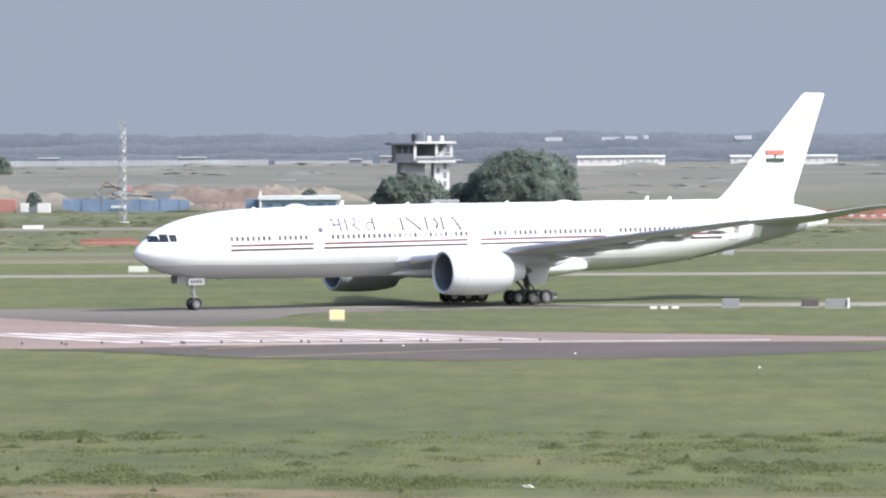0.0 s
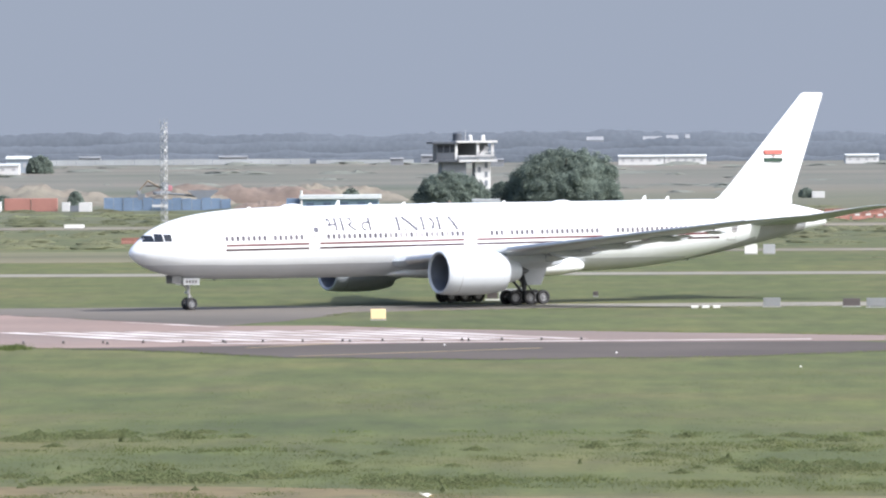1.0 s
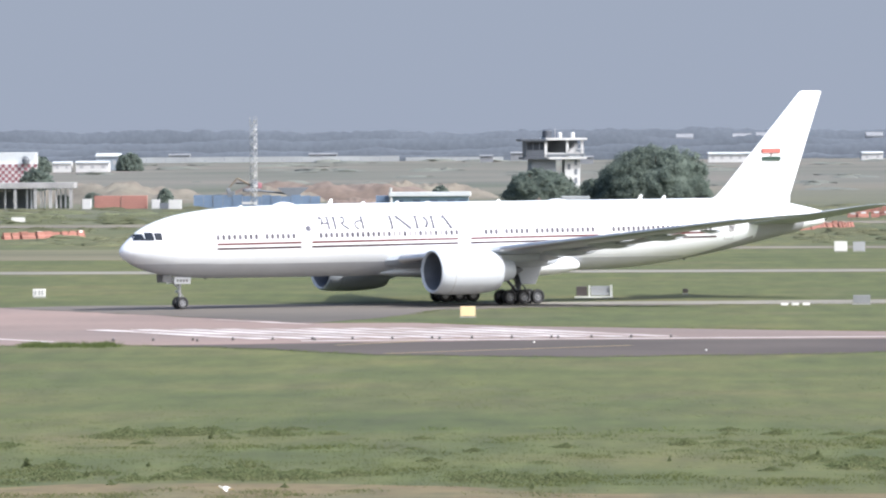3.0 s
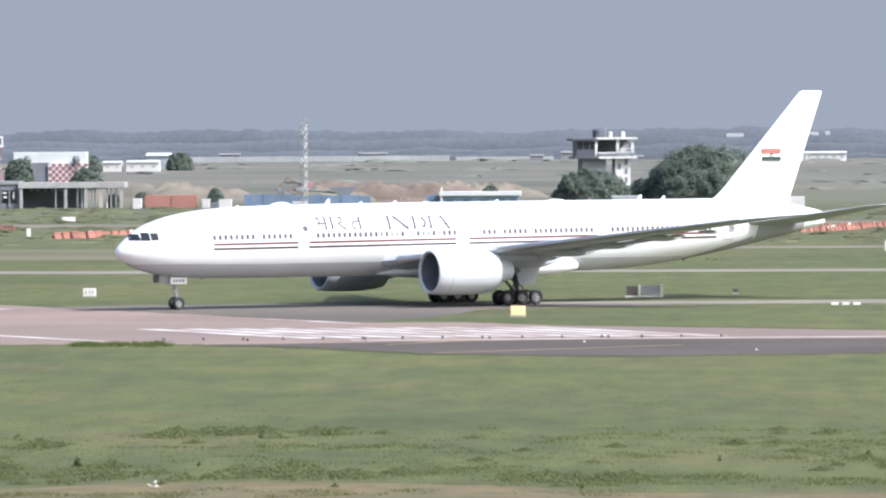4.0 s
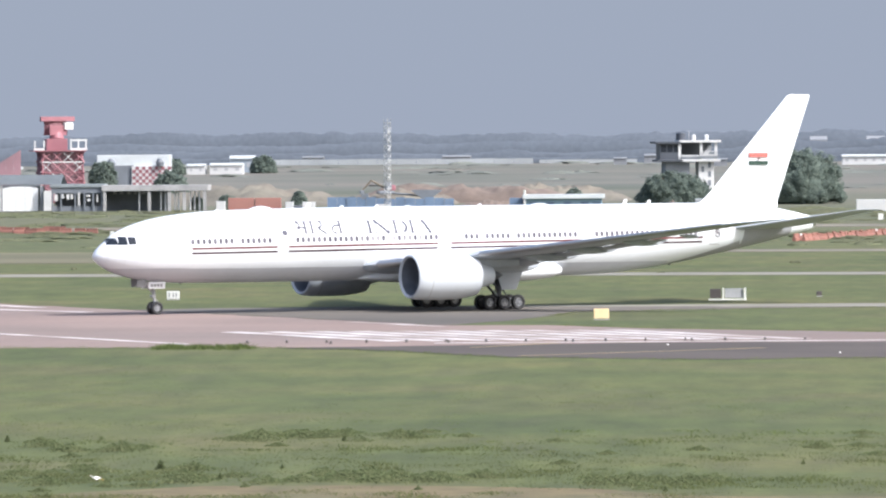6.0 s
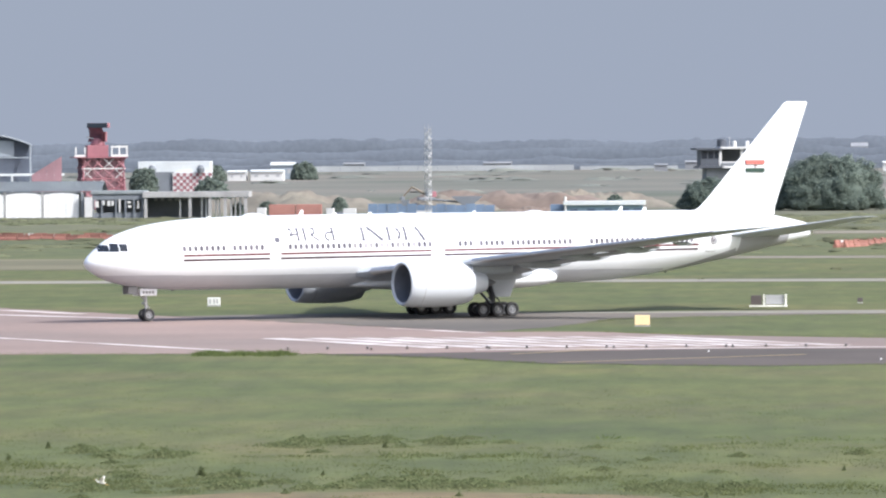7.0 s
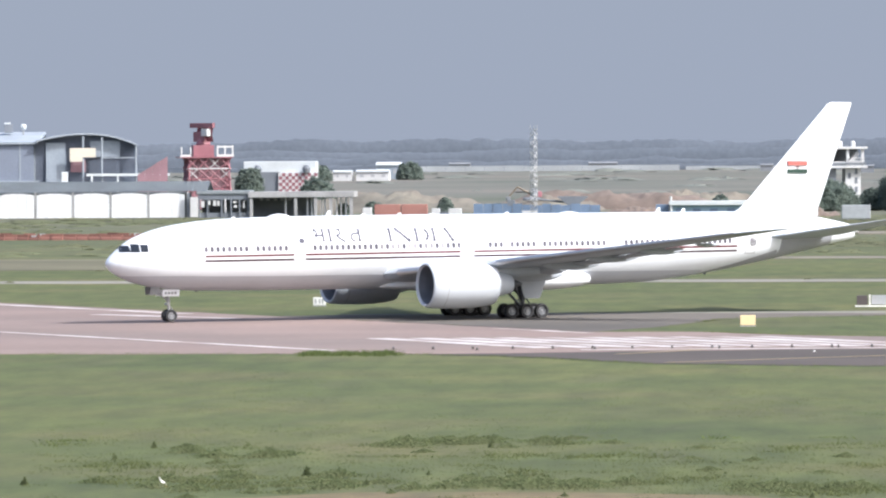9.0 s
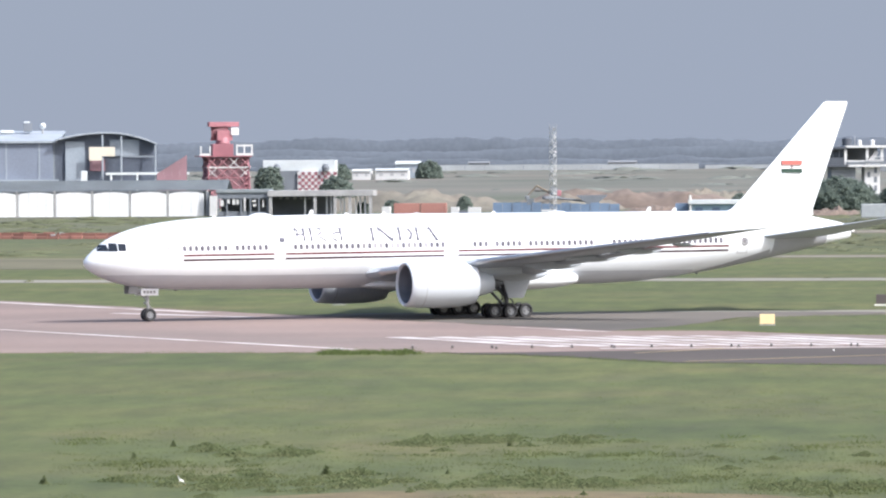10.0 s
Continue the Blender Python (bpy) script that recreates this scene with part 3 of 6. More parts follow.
        vs = [[blade.verts.new((2.1 + dx, 0.5 + 1.08 * t * 1.0, 0.18 * dz)) for dx, dz in ((0.0, -1), (0.3, 1))] for t in (0, 0.5, 1)]
        for a, b in zip(vs, vs[1:]):
            blade.faces.new((a[0], a[1], b[1], b[0]))
        bmesh.ops.solidify(blade, geom=blade.faces[:], thickness=0.02)
        blade = mesh_of(blade, "fan_blade", DARK_METAL)
        for k in range(22):
            fb = part("fan_blade", blade, DARK_METAL, eng)
            fb.matrix_basis = Matrix.Translation((ex, ey, ez)) @ Matrix.Rotation(2 * math.pi * k / 22, 4, "X")
        part("core_nozzle", lathe(bmesh.new(), [(5.2, 1.3), (6.4, 1.22), (7.4, 1.0), (8.2, 0.78), (8.2, 0.72), (7.4, 0.8)], (ex, ey, ez), "x", 32), NACELLE, eng, "pale core nozzle", smooth=True)
        part("exhaust_cone", lathe(bmesh.new(), [(7.2, 0.6), (8.2, 0.5), (9.0, 0.25), (9.4, 0.02)], (ex, ey, ez), "x", 24), DARK_METAL, eng, smooth=True)
        rings = []
        for x, lo, hi, hw in [(26.9, 4.95, 5.05, 0.05), (28, 4.6, 5.3, 0.24), (30, 4.3, 5.35, 0.3), (32, 3.9, 5.3, 0.32), (34, 3.7, 5.0, 0.28), (36.6, 3.9, 4.7, 0.1)]:
            rings.append([Vector((x, ey + hw * math.cos(u), (lo + hi) / 2 + (hi - lo) / 2 * math.sin(u))) for u in [2 * math.pi * k / 16 for k in range(16)]])
        part("pylon", loft(bmesh.new(), rings), GREY_PAINT, eng, smooth=True)
        part("nacelle_strake", box(bmesh.new(), (ex + 1.9, ey - s * 1.45, ez + 1.55), (1.3, 0.04, 0.5), rot=Matrix.Rotation(s * radians(42), 4, "X")), NACELLE, eng)
        part("cowl_seam", lathe(bmesh.new(), [(1.3, 2.025), (1.3, 2.034), (1.36, 2.034), (1.36, 2.025)], (ex, ey, ez), "x", 48), LINE_GREY, eng)
    # cockpit windows
    for s in (-1, 1):
        for x0, x1, z0, z1, sk in ((1.12, 1.7, 6.0, 6.56, 0.18), (1.78, 2.42, 5.99, 6.7, 0.1), (2.5, 3.1, 6.02, 6.66, 0.0)):
            bm = bmesh.new()
            quad = [(x0 - sk, z0), (x1, z0), (x1 + 0.04, z1), (x0 + sk + 0.02, z1)]
            vs = []
            for k in range(5):
                t = k / 4
                vs.append([bm.verts.new(hull(quad[0][0] * (1 - t) + quad[3][0] * t + (quad[1][0] * (1 - t) + quad[2][0] * t - quad[0][0] * (1 - t) - quad[3][0] * t) * j / 4, z0 + (z1 - z0) * t, s, 0.02)[0]) for j in range(5)])
            for a, b in zip(vs, vs[1:]):
                for j in range(4):
                    bm.faces.new((a[j], a[j + 1], b[j + 1], b[j]))
            part("cockpit_window", bm, GLASS_DARK, body, "dark cockpit window")
    # cabin windows, rounded panes set on the skin
    bm = bmesh.new()
    rim = [bm.verts.new((0.165 * math.copysign(abs(math.cos(a)) ** 0.6, math.cos(a)), 0, 0.24 * math.copysign(abs(math.sin(a)) ** 0.6, math.sin(a)))) for a in [2 * math.pi * k / 12 for k in range(12)]]
    back = [bm.verts.new(v.co + Vector((0, 0.05, 0))) for v in rim]
    bm.faces.new(rim)
    for k in range(12):
        bm.faces.new((rim[k], rim[(k + 1) % 12], back[(k + 1) % 12], back[k]))
    dark = mesh_of(bm, "cabin_window", PANE)
    pale = dark.copy()
    pale.materials.clear()
    pale.materials.append(PANE_PALE)
    for s in (-1, 1):
        for a, b in ((8.1, 15.6), (18.3, 32.4), (35.2, 46.4), (48.6, 59.6)):
            for k in range(int((b - a) / 0.533) + 1):
                x = a + 0.533 * k
                if (a, k) in ((8.1, 8), (35.2, 3), (35.2, 9)):
                    continue
                p, lean = hull(x, 6.22 + 0.0065 * (x - 8), s, 0.012)
                shut = 24.6 < x < 30.8 and k % 3 != 1
                w = part("cabin_window", pale if shut else dark, PANE, body)
                w.matrix_basis = Matrix.Translation(p) @ (Matrix.Rotation(-lean, 4, "X") if s < 0 else Matrix.Rotation(lean, 4, "X") @ Matrix.Rotation(math.pi, 4, "Z"))
    # stripes, broken at the doors
    for s in (-1, 1):
        for a, b in ((8.0, 16.3), (17.4, 32.3), (33.6, 47.0), (48.2, 60.1)):
            for name, z0, h, m in (("upper_stripe", 5.53, 0.18, BROWN), ("lower_stripe", 5.14, 0.17, BLACK_STRIPE)):
                dz = 0.0085 * (a - 8)
                part(name, patch(a, b, z0 + dz, z0 + dz + h, s, 0.012, 0.0085, 14, 1), m, body, "thin maroon stripe" if m is BROWN else "thin dark stripe")
        # doors: frame lines, window and sill
        for x in (6.65, 16.85, 33.0, 47.6, 61.6):
            z = 5.05 + 0.007 * (x - 6)
            bm = bmesh.new()
            for x0, x1, z0, z1 in ((x - 0.52, x - 0.49, z, z + 2.0), (x + 0.49, x + 0.52, z, z + 2.0), (x - 0.49, x + 0.49, z + 1.97, z + 2.0), (x - 0.6, x + 0.6, z - 0.06, z)):
                sub = patch(x0, x1, z0, z1, s, 0.01, 0, 2, 5)
                me = mesh_of(sub, "tmp")
                bm.from_mesh(me)
                bpy.data.meshes.remove(me)
            door = part("cabin_door", bm, LINE_GREY, body, "white cabin door with grey outline")
            part("door_window", patch(x - 0.08, x + 0.08, z + 1.05, z + 1.35, s, 0.014, 0, 2, 2), PANE_PALE, door)
    # lettering: serif capitals with thick and hairline strokes, (x, height) in each letter's own box
    FAT, HAIR = 0.27, 0.075
    letter_i = [(FAT, [(0.25, 0), (0.25, 1)]), (HAIR, [(0, 0.03), (0.5, 0.03)]), (HAIR, [(0, 0.97), (0.5, 0.97)])]
    letter_n = [(HAIR, [(0.22, 0), (0.22, 1)]), (FAT, [(0.18, 1), (1.5, 0)]), (HAIR, [(1.52, 0), (1.52, 1)]), (HAIR, [(0, 0.03), (0.45, 0.03)]), (HAIR, [(1.28, 0.97), (1.75, 0.97)]), (HAIR, [(0, 0.97), (0.3, 0.97)])]
    letter_d = [(FAT, [(0.28, 0), (0.28, 1)]), (HAIR, [(0.05, 0.97), (0.8, 0.97), (1.15, 0.88)]), (FAT, [(1.12, 0.88), (1.36, 0.68), (1.4, 0.5), (1.36, 0.32), (1.12, 0.12)]), (HAIR, [(0.05, 0.03), (0.8, 0.03), (1.15, 0.12)])]
    letter_a = [(HAIR, [(0.14, 0), (0.78, 1)]), (FAT, [(0.78, 1), (1.45, 0)]), (HAIR, [(0.36, 0.34), (1.2, 0.34)]), (HAIR, [(0, 0.03), (0.34, 0.03)]), (HAIR, [(1.2, 0.03), (1.7, 0.03)])]
    for s in (-1, 1):
        bm = bmesh.new()
        x = 25.35
        for letter, wide in ((letter_i, 0.5), (letter_n, 1.75), (letter_d, 1.55), (letter_i, 0.5), (letter_a, 1.7)):
            for w, pts in letter:
                stroke(bm, [((x + gx) if s < 0 else 57.25 - (x + gx), 6.74 + 1.16 * gz) for gx, gz in pts], w, s, 0.03)
            x += wide + 0.14
        part("lettering", bm, NAVY, body, "dark serif capital letters reading INDIA")
        # the same name in Devanagari, drawn in strokes
        x0, z0, h = (18.1, 6.76, 1.1)
        bm = bmesh.new()
        mir = (lambda q: q) if s < 0 else (lambda q: 2 * x0 + 4.7 - q)
        glyphs = [
            [(0.35, 0.8), (0.25, 0.9), (0.35, 1.0), (0.5, 0.92), (0.53, 0.72), (0.53, 0.5), (0.38, 0.4), (0.3, 0.52), (0.53, 0.5), (1.1, 0.5)], [(1.1, 1.0), (1.1, 0.0)], [(0.85, 1.0), (4.9, 1.0)],
            [(1.75, 1.0), (1.75, 0.0)], [(2.5, 1.0), (2.75, 0.88), (2.78, 0.68), (2.6, 0.53), (2.38, 0.55), (2.45, 0.42), (3.15, 0.0)],
            [(4.55, 1.0), (4.55, 0.0)], [(4.55, 0.64), (4.1, 0.66), (3.8, 0.52), (3.75, 0.3), (3.9, 0.12), (4.15, 0.02)]]
        for g in glyphs:
            wdt = 0.07 if g[0][1] == g[-1][1] else 0.24 if g[0][0] == g[-1][0] else 0.18
            stroke(bm, [(mir(x0 + gx), z0 + gz * h) for gx, gz in g], wdt, s, 0.03)
        part("lettering", bm, NAVY, body, "dark Devanagari lettering")
        bm = bmesh.new()
        p, lean = hull(17.1, 6.9, s, 0.012)
        lathe(bm, [(0, 0.27), (-0.02, 0.27), (-0.02, 0.001)], (0, 0, 0), "y", 14)
        o = part("emblem", bm, NAVY, body, "small round dark emblem")
        o.matrix_basis = Matrix.Translation(p) @ (Matrix.Rotation(-lean, 4, "X") if s < 0 else Matrix.Rotation(lean, 4, "X") @ Matrix.Rotation(math.pi, 4, "Z"))
        for r0, r1, m in ((0.33, 0.27, BLACK_STRIPE), (0.15, 0.08, BLACK_STRIPE)):
            bm = lathe(bmesh.new(), [(0, r0), (-0.02, r0), (-0.02, r1), (0, r1)], (0, 0, 0), "y", 20)
            p, lean = hull(61.75, 6.42, s, 0.02)
            o = part("roundel", bm, m, body, "small painted roundel")
            o.matrix_basis = Matrix.Translation(p) @ (Matrix.Rotation(-lean, 4, "X") if s < 0 else Matrix.Rotation(lean, 4, "X") @ Matrix.Rotation(math.pi, 4, "Z"))
    # radome, humps and blade aerials on the crown
    for x, l, w, h in ((16.3, 2.4, 0.9, 0.26), (44.5, 2.2, 0.8, 0.14), (31, 1.0, 0.4, 0.08)):
        zt = curve(TOP, x)
        rings = []
        for t in np.linspace(0, 1, 9):
            r = max(0.02, math.sin(math.pi * t) ** 0.6)
            rings.append([Vector((x - l / 2 + l * t, w * r * math.cos(u), zt - 0.12 + (h + 0.12) * r * math.sin(u))) for u in np.linspace(0, math.pi, 9)])
        part("aerial_hump", loft(bmesh.new(), rings, closed=False), WHITE, body, smooth=True)
    for x, h in ((11.6, 0.12), (20.7, 0.42), (24, 0.14), (27.5, 0.14), (38, 0.14), (53.1, 0.4), (55.6, 0.3)):
        zt = curve(TOP, x)
        bm = wing_mesh([(0, x, 0.5, zt - 0.1, 0.12), (0, x + 0.3, 0.25, zt + h, 0.12)], vertical=True)
        part("blade_aerial", bm, WHITE, body)
    for x, sz in ((8.2, 0.14), (57.9, 0.16)):
        zb = curve(BOT, x)
        part("drain_mast", wing_mesh([(0, x, 0.35, zb + 0.1, 0.2), (0, x + 0.12, 0.2, zb - sz, 0.2)], vertical=True), DARK_METAL, body)
    # nose gear
    bm = bmesh.new()
    rod(bm, (5.75, 0, 3.2), (5.88, 0, 1.1), 0.16, 0.13, 14)
    rod(bm, (5.88, 0, 1.15), (5.9, 0, 0.54), 0.1, 0.1, 12)
    rod(bm, (5.9, -0.5, 0.54), (5.9, 0.5, 0.54), 0.08, n=10)
    rod(bm, (4.4, 0, 3.1), (5.8, 0, 1.75), 0.08, n=8)
    rod(bm, (5.7, -0.3, 1.55), (5.7, 0.3, 1.55), 0.1, n=8)
    box(bm, (5.62, 0, 1.55), (0.12, 0.5, 0.22), 0.03)
    rod(bm, (6.1, 0, 0.6), (6.25, 0, 1.0), 0.04, n=6)
    rod(bm, (6.25, 0, 1.0), (6.0, 0, 1.35), 0.04, n=6)
    gear = part("nose_gear", bm, MAST_STEEL, plane, "grey metal nose landing gear strut", smooth=True)
    for s in (-1, 1):
        part("gear_door", box(bmesh.new(), (5.75, s * 0.72, 2.5), (1.6, 0.05, 0.6), 0.02, Matrix.Rotation(s * radians(-8), 4, "X")), WHITE, gear, "white nose gear door")
        part("gear_door", box(bmesh.new(), (4.35, s * 0.55, 2.68), (0.9, 0.05, 0.7), 0.02, Matrix.Rotation(s * radians(-8), 4, "X")), SIGN_GREY, gear, "grey nose gear door")
    bm = bmesh.new()
    for k in range(4):
        box(bm, (5.25 + 0.3 * k, -0.78, 2.5), (0.18, 0.03, 0.22))
    part("door_mark", bm, SIGN_GREY, gear, "grey marking bars")
    small, big = wheel_mesh(0.545, 0.4), wheel_mesh(0.66, 0.5)
    for s in (-1, 1):
        w = part("wheel", small, RUBBER, gear, "black rubber tyre on a pale hub")
        WHEELS.append((w, Vector((5.9, s * 0.38, 0.545)), 0.545))
    # main gear
    for s in (-1, 1):
        y = s * 5.49
        bm = bmesh.new()
        rod(bm, (36.6, y - s * 0.2, 4.1), (37.1, y, 1.6), 0.27, 0.24, 16)
        rod(bm, (37.1, y, 1.65), (37.1, y, 0.72), 0.19, 0.19, 14)
        rod(bm, (37.1 - 1.75, y, 0.68), (37.1 + 1.75, y, 0.68), 0.17, n=12)
        for k in (-1, 0, 1):
            rod(bm, (37.1 + 1.46 * k, y - 0.75, 0.66), (37.1 + 1.46 * k, y + 0.75, 0.66), 0.12, n=10)
        rod(bm, (35.1, y, 3.6), (36.9, y, 1.9), 0.1, n=8)
        rod(bm, (36.8, y - s * 2.6, 3.4), (37.0, y, 1.9), 0.11, n=8)
        rod(bm, (36.0, y, 0.95), (36.75, y, 1.75), 0.07, n=8)
        rod(bm, (34.4, y + s * 0.5, 3.8), (35.2, y + s * 0.5, 2.5), 0.13, n=8)
        rod(bm, (35.2, y + s * 0.5, 2.5), (36.6, y + s * 0.3, 1.2), 0.13, n=8)
        rod(bm, (37.3, y, 0.9), (37.75, y, 1.35), 0.06, n=6)
        rod(bm, (37.75, y, 1.35), (37.3, y, 1.9), 0.06, n=6)
        gear = part("main_gear", bm, DARK_METAL, plane, "grey metal six-wheel main landing gear", smooth=True)
        bm = bmesh.new()
        loft(bm, [[Vector((37.75 + k * hw, y + s * (0.5 + out + th), z)) for k in (-1, 1) for th in ((0, 0.07) if k < 0 else (0.07, 0))] for z, hw, out in ((1.75, 0.7, 0.0), (2.3, 0.95, 0.04), (3.2, 1.25, 0.12), (4.3, 1.6, 0.22))])
        part("gear_door", bm, GREY_PAINT, gear, "grey tapering main gear door")
        part("hydraulic_line", rod(bmesh.new(), (36.2, y + s * 0.3, 2.9), (36.8, y + s * 0.3, 1.0), 0.05, n=6), DARK_METAL, gear)
        for k in (-1, 0, 1):
            for d in (-0.7, 0.7):
                w = part("wheel", big, RUBBER, gear, "black rubber tyre on a pale hub")
                WHEELS.append((w, Vector((37.1 + 1.46 * k, y + d, 0.66)), 0.66))
    return plane


AIRLINER = build_airliner()


CURTAIN = mat("white_curtain", (0.74, 0.75, 0.76), 0.8, vary=0.05, scale=0.3)

# ---- the far ground: woods, sheds, houses ----
def crown(bm, radii, count, size, rng):
    """A broad dome of overlapping leafy boughs round a dense inner mass."""
    off = Vector((rng.uniform(0, 99), rng.uniform(0, 99), 0))
    base = 0.12 * radii[2]

    def surface(d):
        k = 0.88 * (abs(d.x) ** 2.6 + abs(d.y) ** 2.6 + abs(d.z) ** 2.6) ** (-1 / 2.6) + 0.14 * noise.noise(d * 2.1 + off) + 0.08 * noise.noise(d * 5.0 + off)
        return Vector((d.x * radii[0] * k, d.y * radii[1] * k, base + d.z * radii[2] * k * (1 if d.z > 0 else 0.15)))

    ret = bmesh.ops.create_icosphere(bm, subdivisions=3, radius=1)
    for v in ret["verts"]:
        v.co = surface(v.co.normalized()) * 0.87
    mean = (radii[0] * radii[2]) ** 0.5
    boughs = []
    for _ in range(240):
        d = Vector((rng.gauss(0, 1), rng.gauss(0, 1), abs(rng.gauss(0, 0.9)) - 0.1)).normalized()
        boughs.append((surface(d) * rng.uniform(0.86, 0.93), d, mean * rng.uniform(0.07, 0.13)))
    for _ in range(int(count * 1.6)):
        c, out, r = rng.choice(boughs)
        d = (Vector((rng.gauss(0, 1), rng.gauss(0, 1), rng.gauss(0, 1) + 0.3)).normalized() + out * 0.7).normalized()
        if rng.random() < 0.4:
            d = Vector((rng.gauss(0, 1), rng.gauss(0, 1), abs(rng.gauss(0, 1)))).normalized()
            c, r = surface(d) * 0.87, 0.4
        p = c + d * r * (1 + 0.3 * noise.noise(d * 3 + c)) * rng.random() ** 0.25
        if p.z < 0.05:
            continue
        s = size * rng.uniform(0.4, 1.1)
        nrm = (d + Vector((rng.gauss(0, 0.5), rng.gauss(0, 0.5), rng.gauss(0, 0.5) + 0.2))).normalized()
        a = nrm.orthogonal().normalized()
        a.rotate(Matrix.Rotation(rng.uniform(0, 6.28), 3, nrm))
        b = nrm.cross(a)
        bm.faces.new([bm.verts.new(q) for q in (p - a * s, p - b * s * 0.6, p + a * s, p + b * s * 0.6)])


def tree(x, y, width, height, label, seed, leaves=4200, leaf=0.5, name="tree", trunk_h=0.35, cat="tree"):
    rng = random.Random(seed)
    t = thing(name, x, y, 0, 0, label, cat)
    bm = bmesh.new()
    rod(bm, (0, 0, -0.2), (0.2, 0, height * trunk_h), 0.03 * height + 0.05, 0.02 * height + 0.03, 10)
    for k in range(7):
        a = 2 * math.pi * k / 7 + rng.uniform(-0.3, 0.3)
        rod(bm, (0.2, 0, height * trunk_h * rng.uniform(0.7, 1)), (math.cos(a) * width * 0.3, math.sin(a) * width * 0.3, height * rng.uniform(0.55, 0.8)), 0.014 * height, 0.006 * height, 6)
    part("trunk", bm, BARK, t)
    bm = bmesh.new()
    crown(bm, (width * 0.5, width * 0.42, height * 0.9), leaves, leaf, rng)
    part("crown", bm, LEAF_HAZED, t)
    return t


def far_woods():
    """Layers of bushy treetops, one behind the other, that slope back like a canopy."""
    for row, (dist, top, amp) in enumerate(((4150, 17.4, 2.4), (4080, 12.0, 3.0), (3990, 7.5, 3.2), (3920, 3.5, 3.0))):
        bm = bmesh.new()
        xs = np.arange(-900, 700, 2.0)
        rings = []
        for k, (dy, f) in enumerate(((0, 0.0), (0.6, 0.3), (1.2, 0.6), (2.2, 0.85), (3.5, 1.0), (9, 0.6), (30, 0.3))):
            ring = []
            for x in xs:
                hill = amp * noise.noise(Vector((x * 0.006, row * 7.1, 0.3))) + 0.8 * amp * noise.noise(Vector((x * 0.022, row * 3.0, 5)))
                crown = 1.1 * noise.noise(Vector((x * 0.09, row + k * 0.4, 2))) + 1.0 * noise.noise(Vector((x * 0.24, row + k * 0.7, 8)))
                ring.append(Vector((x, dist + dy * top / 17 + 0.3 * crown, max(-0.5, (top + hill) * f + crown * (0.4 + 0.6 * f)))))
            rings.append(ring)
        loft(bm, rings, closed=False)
        tagged(part("woods", bm, WOODS_HAZED, None, smooth=True), "distant belt of woods with haze painted in as blue-grey", "woods", kind="stuff")


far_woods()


def shed(x0, x1, y, h, depth, wall, roof, label, name="shed", pitch=0.15, group="", cat="shed", glass=None):
    t = thing(name, (x0 + x1) / 2, y, 0, 0, label, cat, group)
    w = x1 - x0
    part("wall", box(bmesh.new(), (0, depth / 2, h * 0.41), (w, depth, h * 0.82)), wall, t)
    bm = bmesh.new()
    e = w * 0.015
    rings = [[Vector((-w / 2 - e, yy, z)), Vector((w / 2 + e, yy, z)), Vector((w / 2 + e, yy, z + 0.06 * h)), Vector((-w / 2 - e, yy, z + 0.06 * h))] for yy, z in ((-0.04 * depth - 0.2, h * 0.8), (depth / 2, h * 0.94), (depth * 1.04 + 0.2, h * 0.8))]
    loft(bm, rings)
    part("roof", bm, roof, t)
    for k in range(max(2, int(w / 4))):
        part("window", box(bmesh.new(), (-w / 2 + (k + 0.5) * w / max(2, int(w / 4)), -0.02, h * 0.45), (min(1.6, w * 0.12), 0.1, h * 0.25)), glass or LINE_GREY, t)
    return t


shed(69, 92, 3480, 5.2, 14, PLASTER, ROOF_WHITE, "long low white shed far across the plain", group="far sheds")
shed(93, 114, 3490, 5.2, 14, PLASTER, ROOF_WHITE, "long low white shed far across the plain", group="far sheds")
shed(148, 159, 3500, 5.0, 12, PLASTER, ROOF_WHITE, "small white shed far across the plain", group="far sheds")
shed(186, 203, 3500, 5.0, 12, PLASTER, ROOF_WHITE, "small white shed far across the plain", group="far sheds")
shed(-222, -214, 2900, 4.6, 10, PLASTER, ROOF_WHITE, "low white house among dark trees", group="white houses")
shed(-212, -198, 2900, 4.8, 10, PLASTER, ROOF_WHITE, "low white house among dark trees", group="white houses")
shed(-214, -203, 3050, 7.6, 10, HANGAR, ROOF_WHITE, "pale roofed house behind the white houses", group="white houses")
for x, w, h in ((14, 8, 13.2), (34, 5, 14.4), (62, 10, 14.6), (96, 11, 14.6), (110, 7, 15.2), (121, 3, 15.6), (176, 10, 15.0)):
    shed(x, x + w, 4092, h, 12, PALE_HAZED, PALE_HAZED, "long house among far trees, pale with painted haze", "house", group="far houses", cat="house", glass=PALE_HAZED)
for x, y, w, h in ((-34, 3700, 9, 5.5), (-50, 3650, 7, 4), (-2, 3400, 12, 4), (-150, 3860, 16, 5), (-230, 3870, 12, 5)):
    shed(x, x + w, y, h, 9, PALE_HAZED, PALE_HAZED, "low house on the far plain, pale with painted haze", "house", group="far houses", cat="house", glass=PALE_HAZED)


def long_wall(x0, x1, y, h):
    t = thing("boundary_wall", (x0 + x1) / 2, y, 0, 0, "long pale boundary wall across the far plain", "wall")
    n = 14
    for k in range(n):
        w = (x1 - x0) / n
        part("wall_panel", box(bmesh.new(), (x0 - (x0 + x1) / 2 + (k + 0.5) * w, 0, h / 2), (w * 0.985, 0.4, h * (0.92 + 0.08 * ((k * 7) % 3) / 2))), FAR_WALL, t)


long_wall(-252, -98, 3840, 3.2)
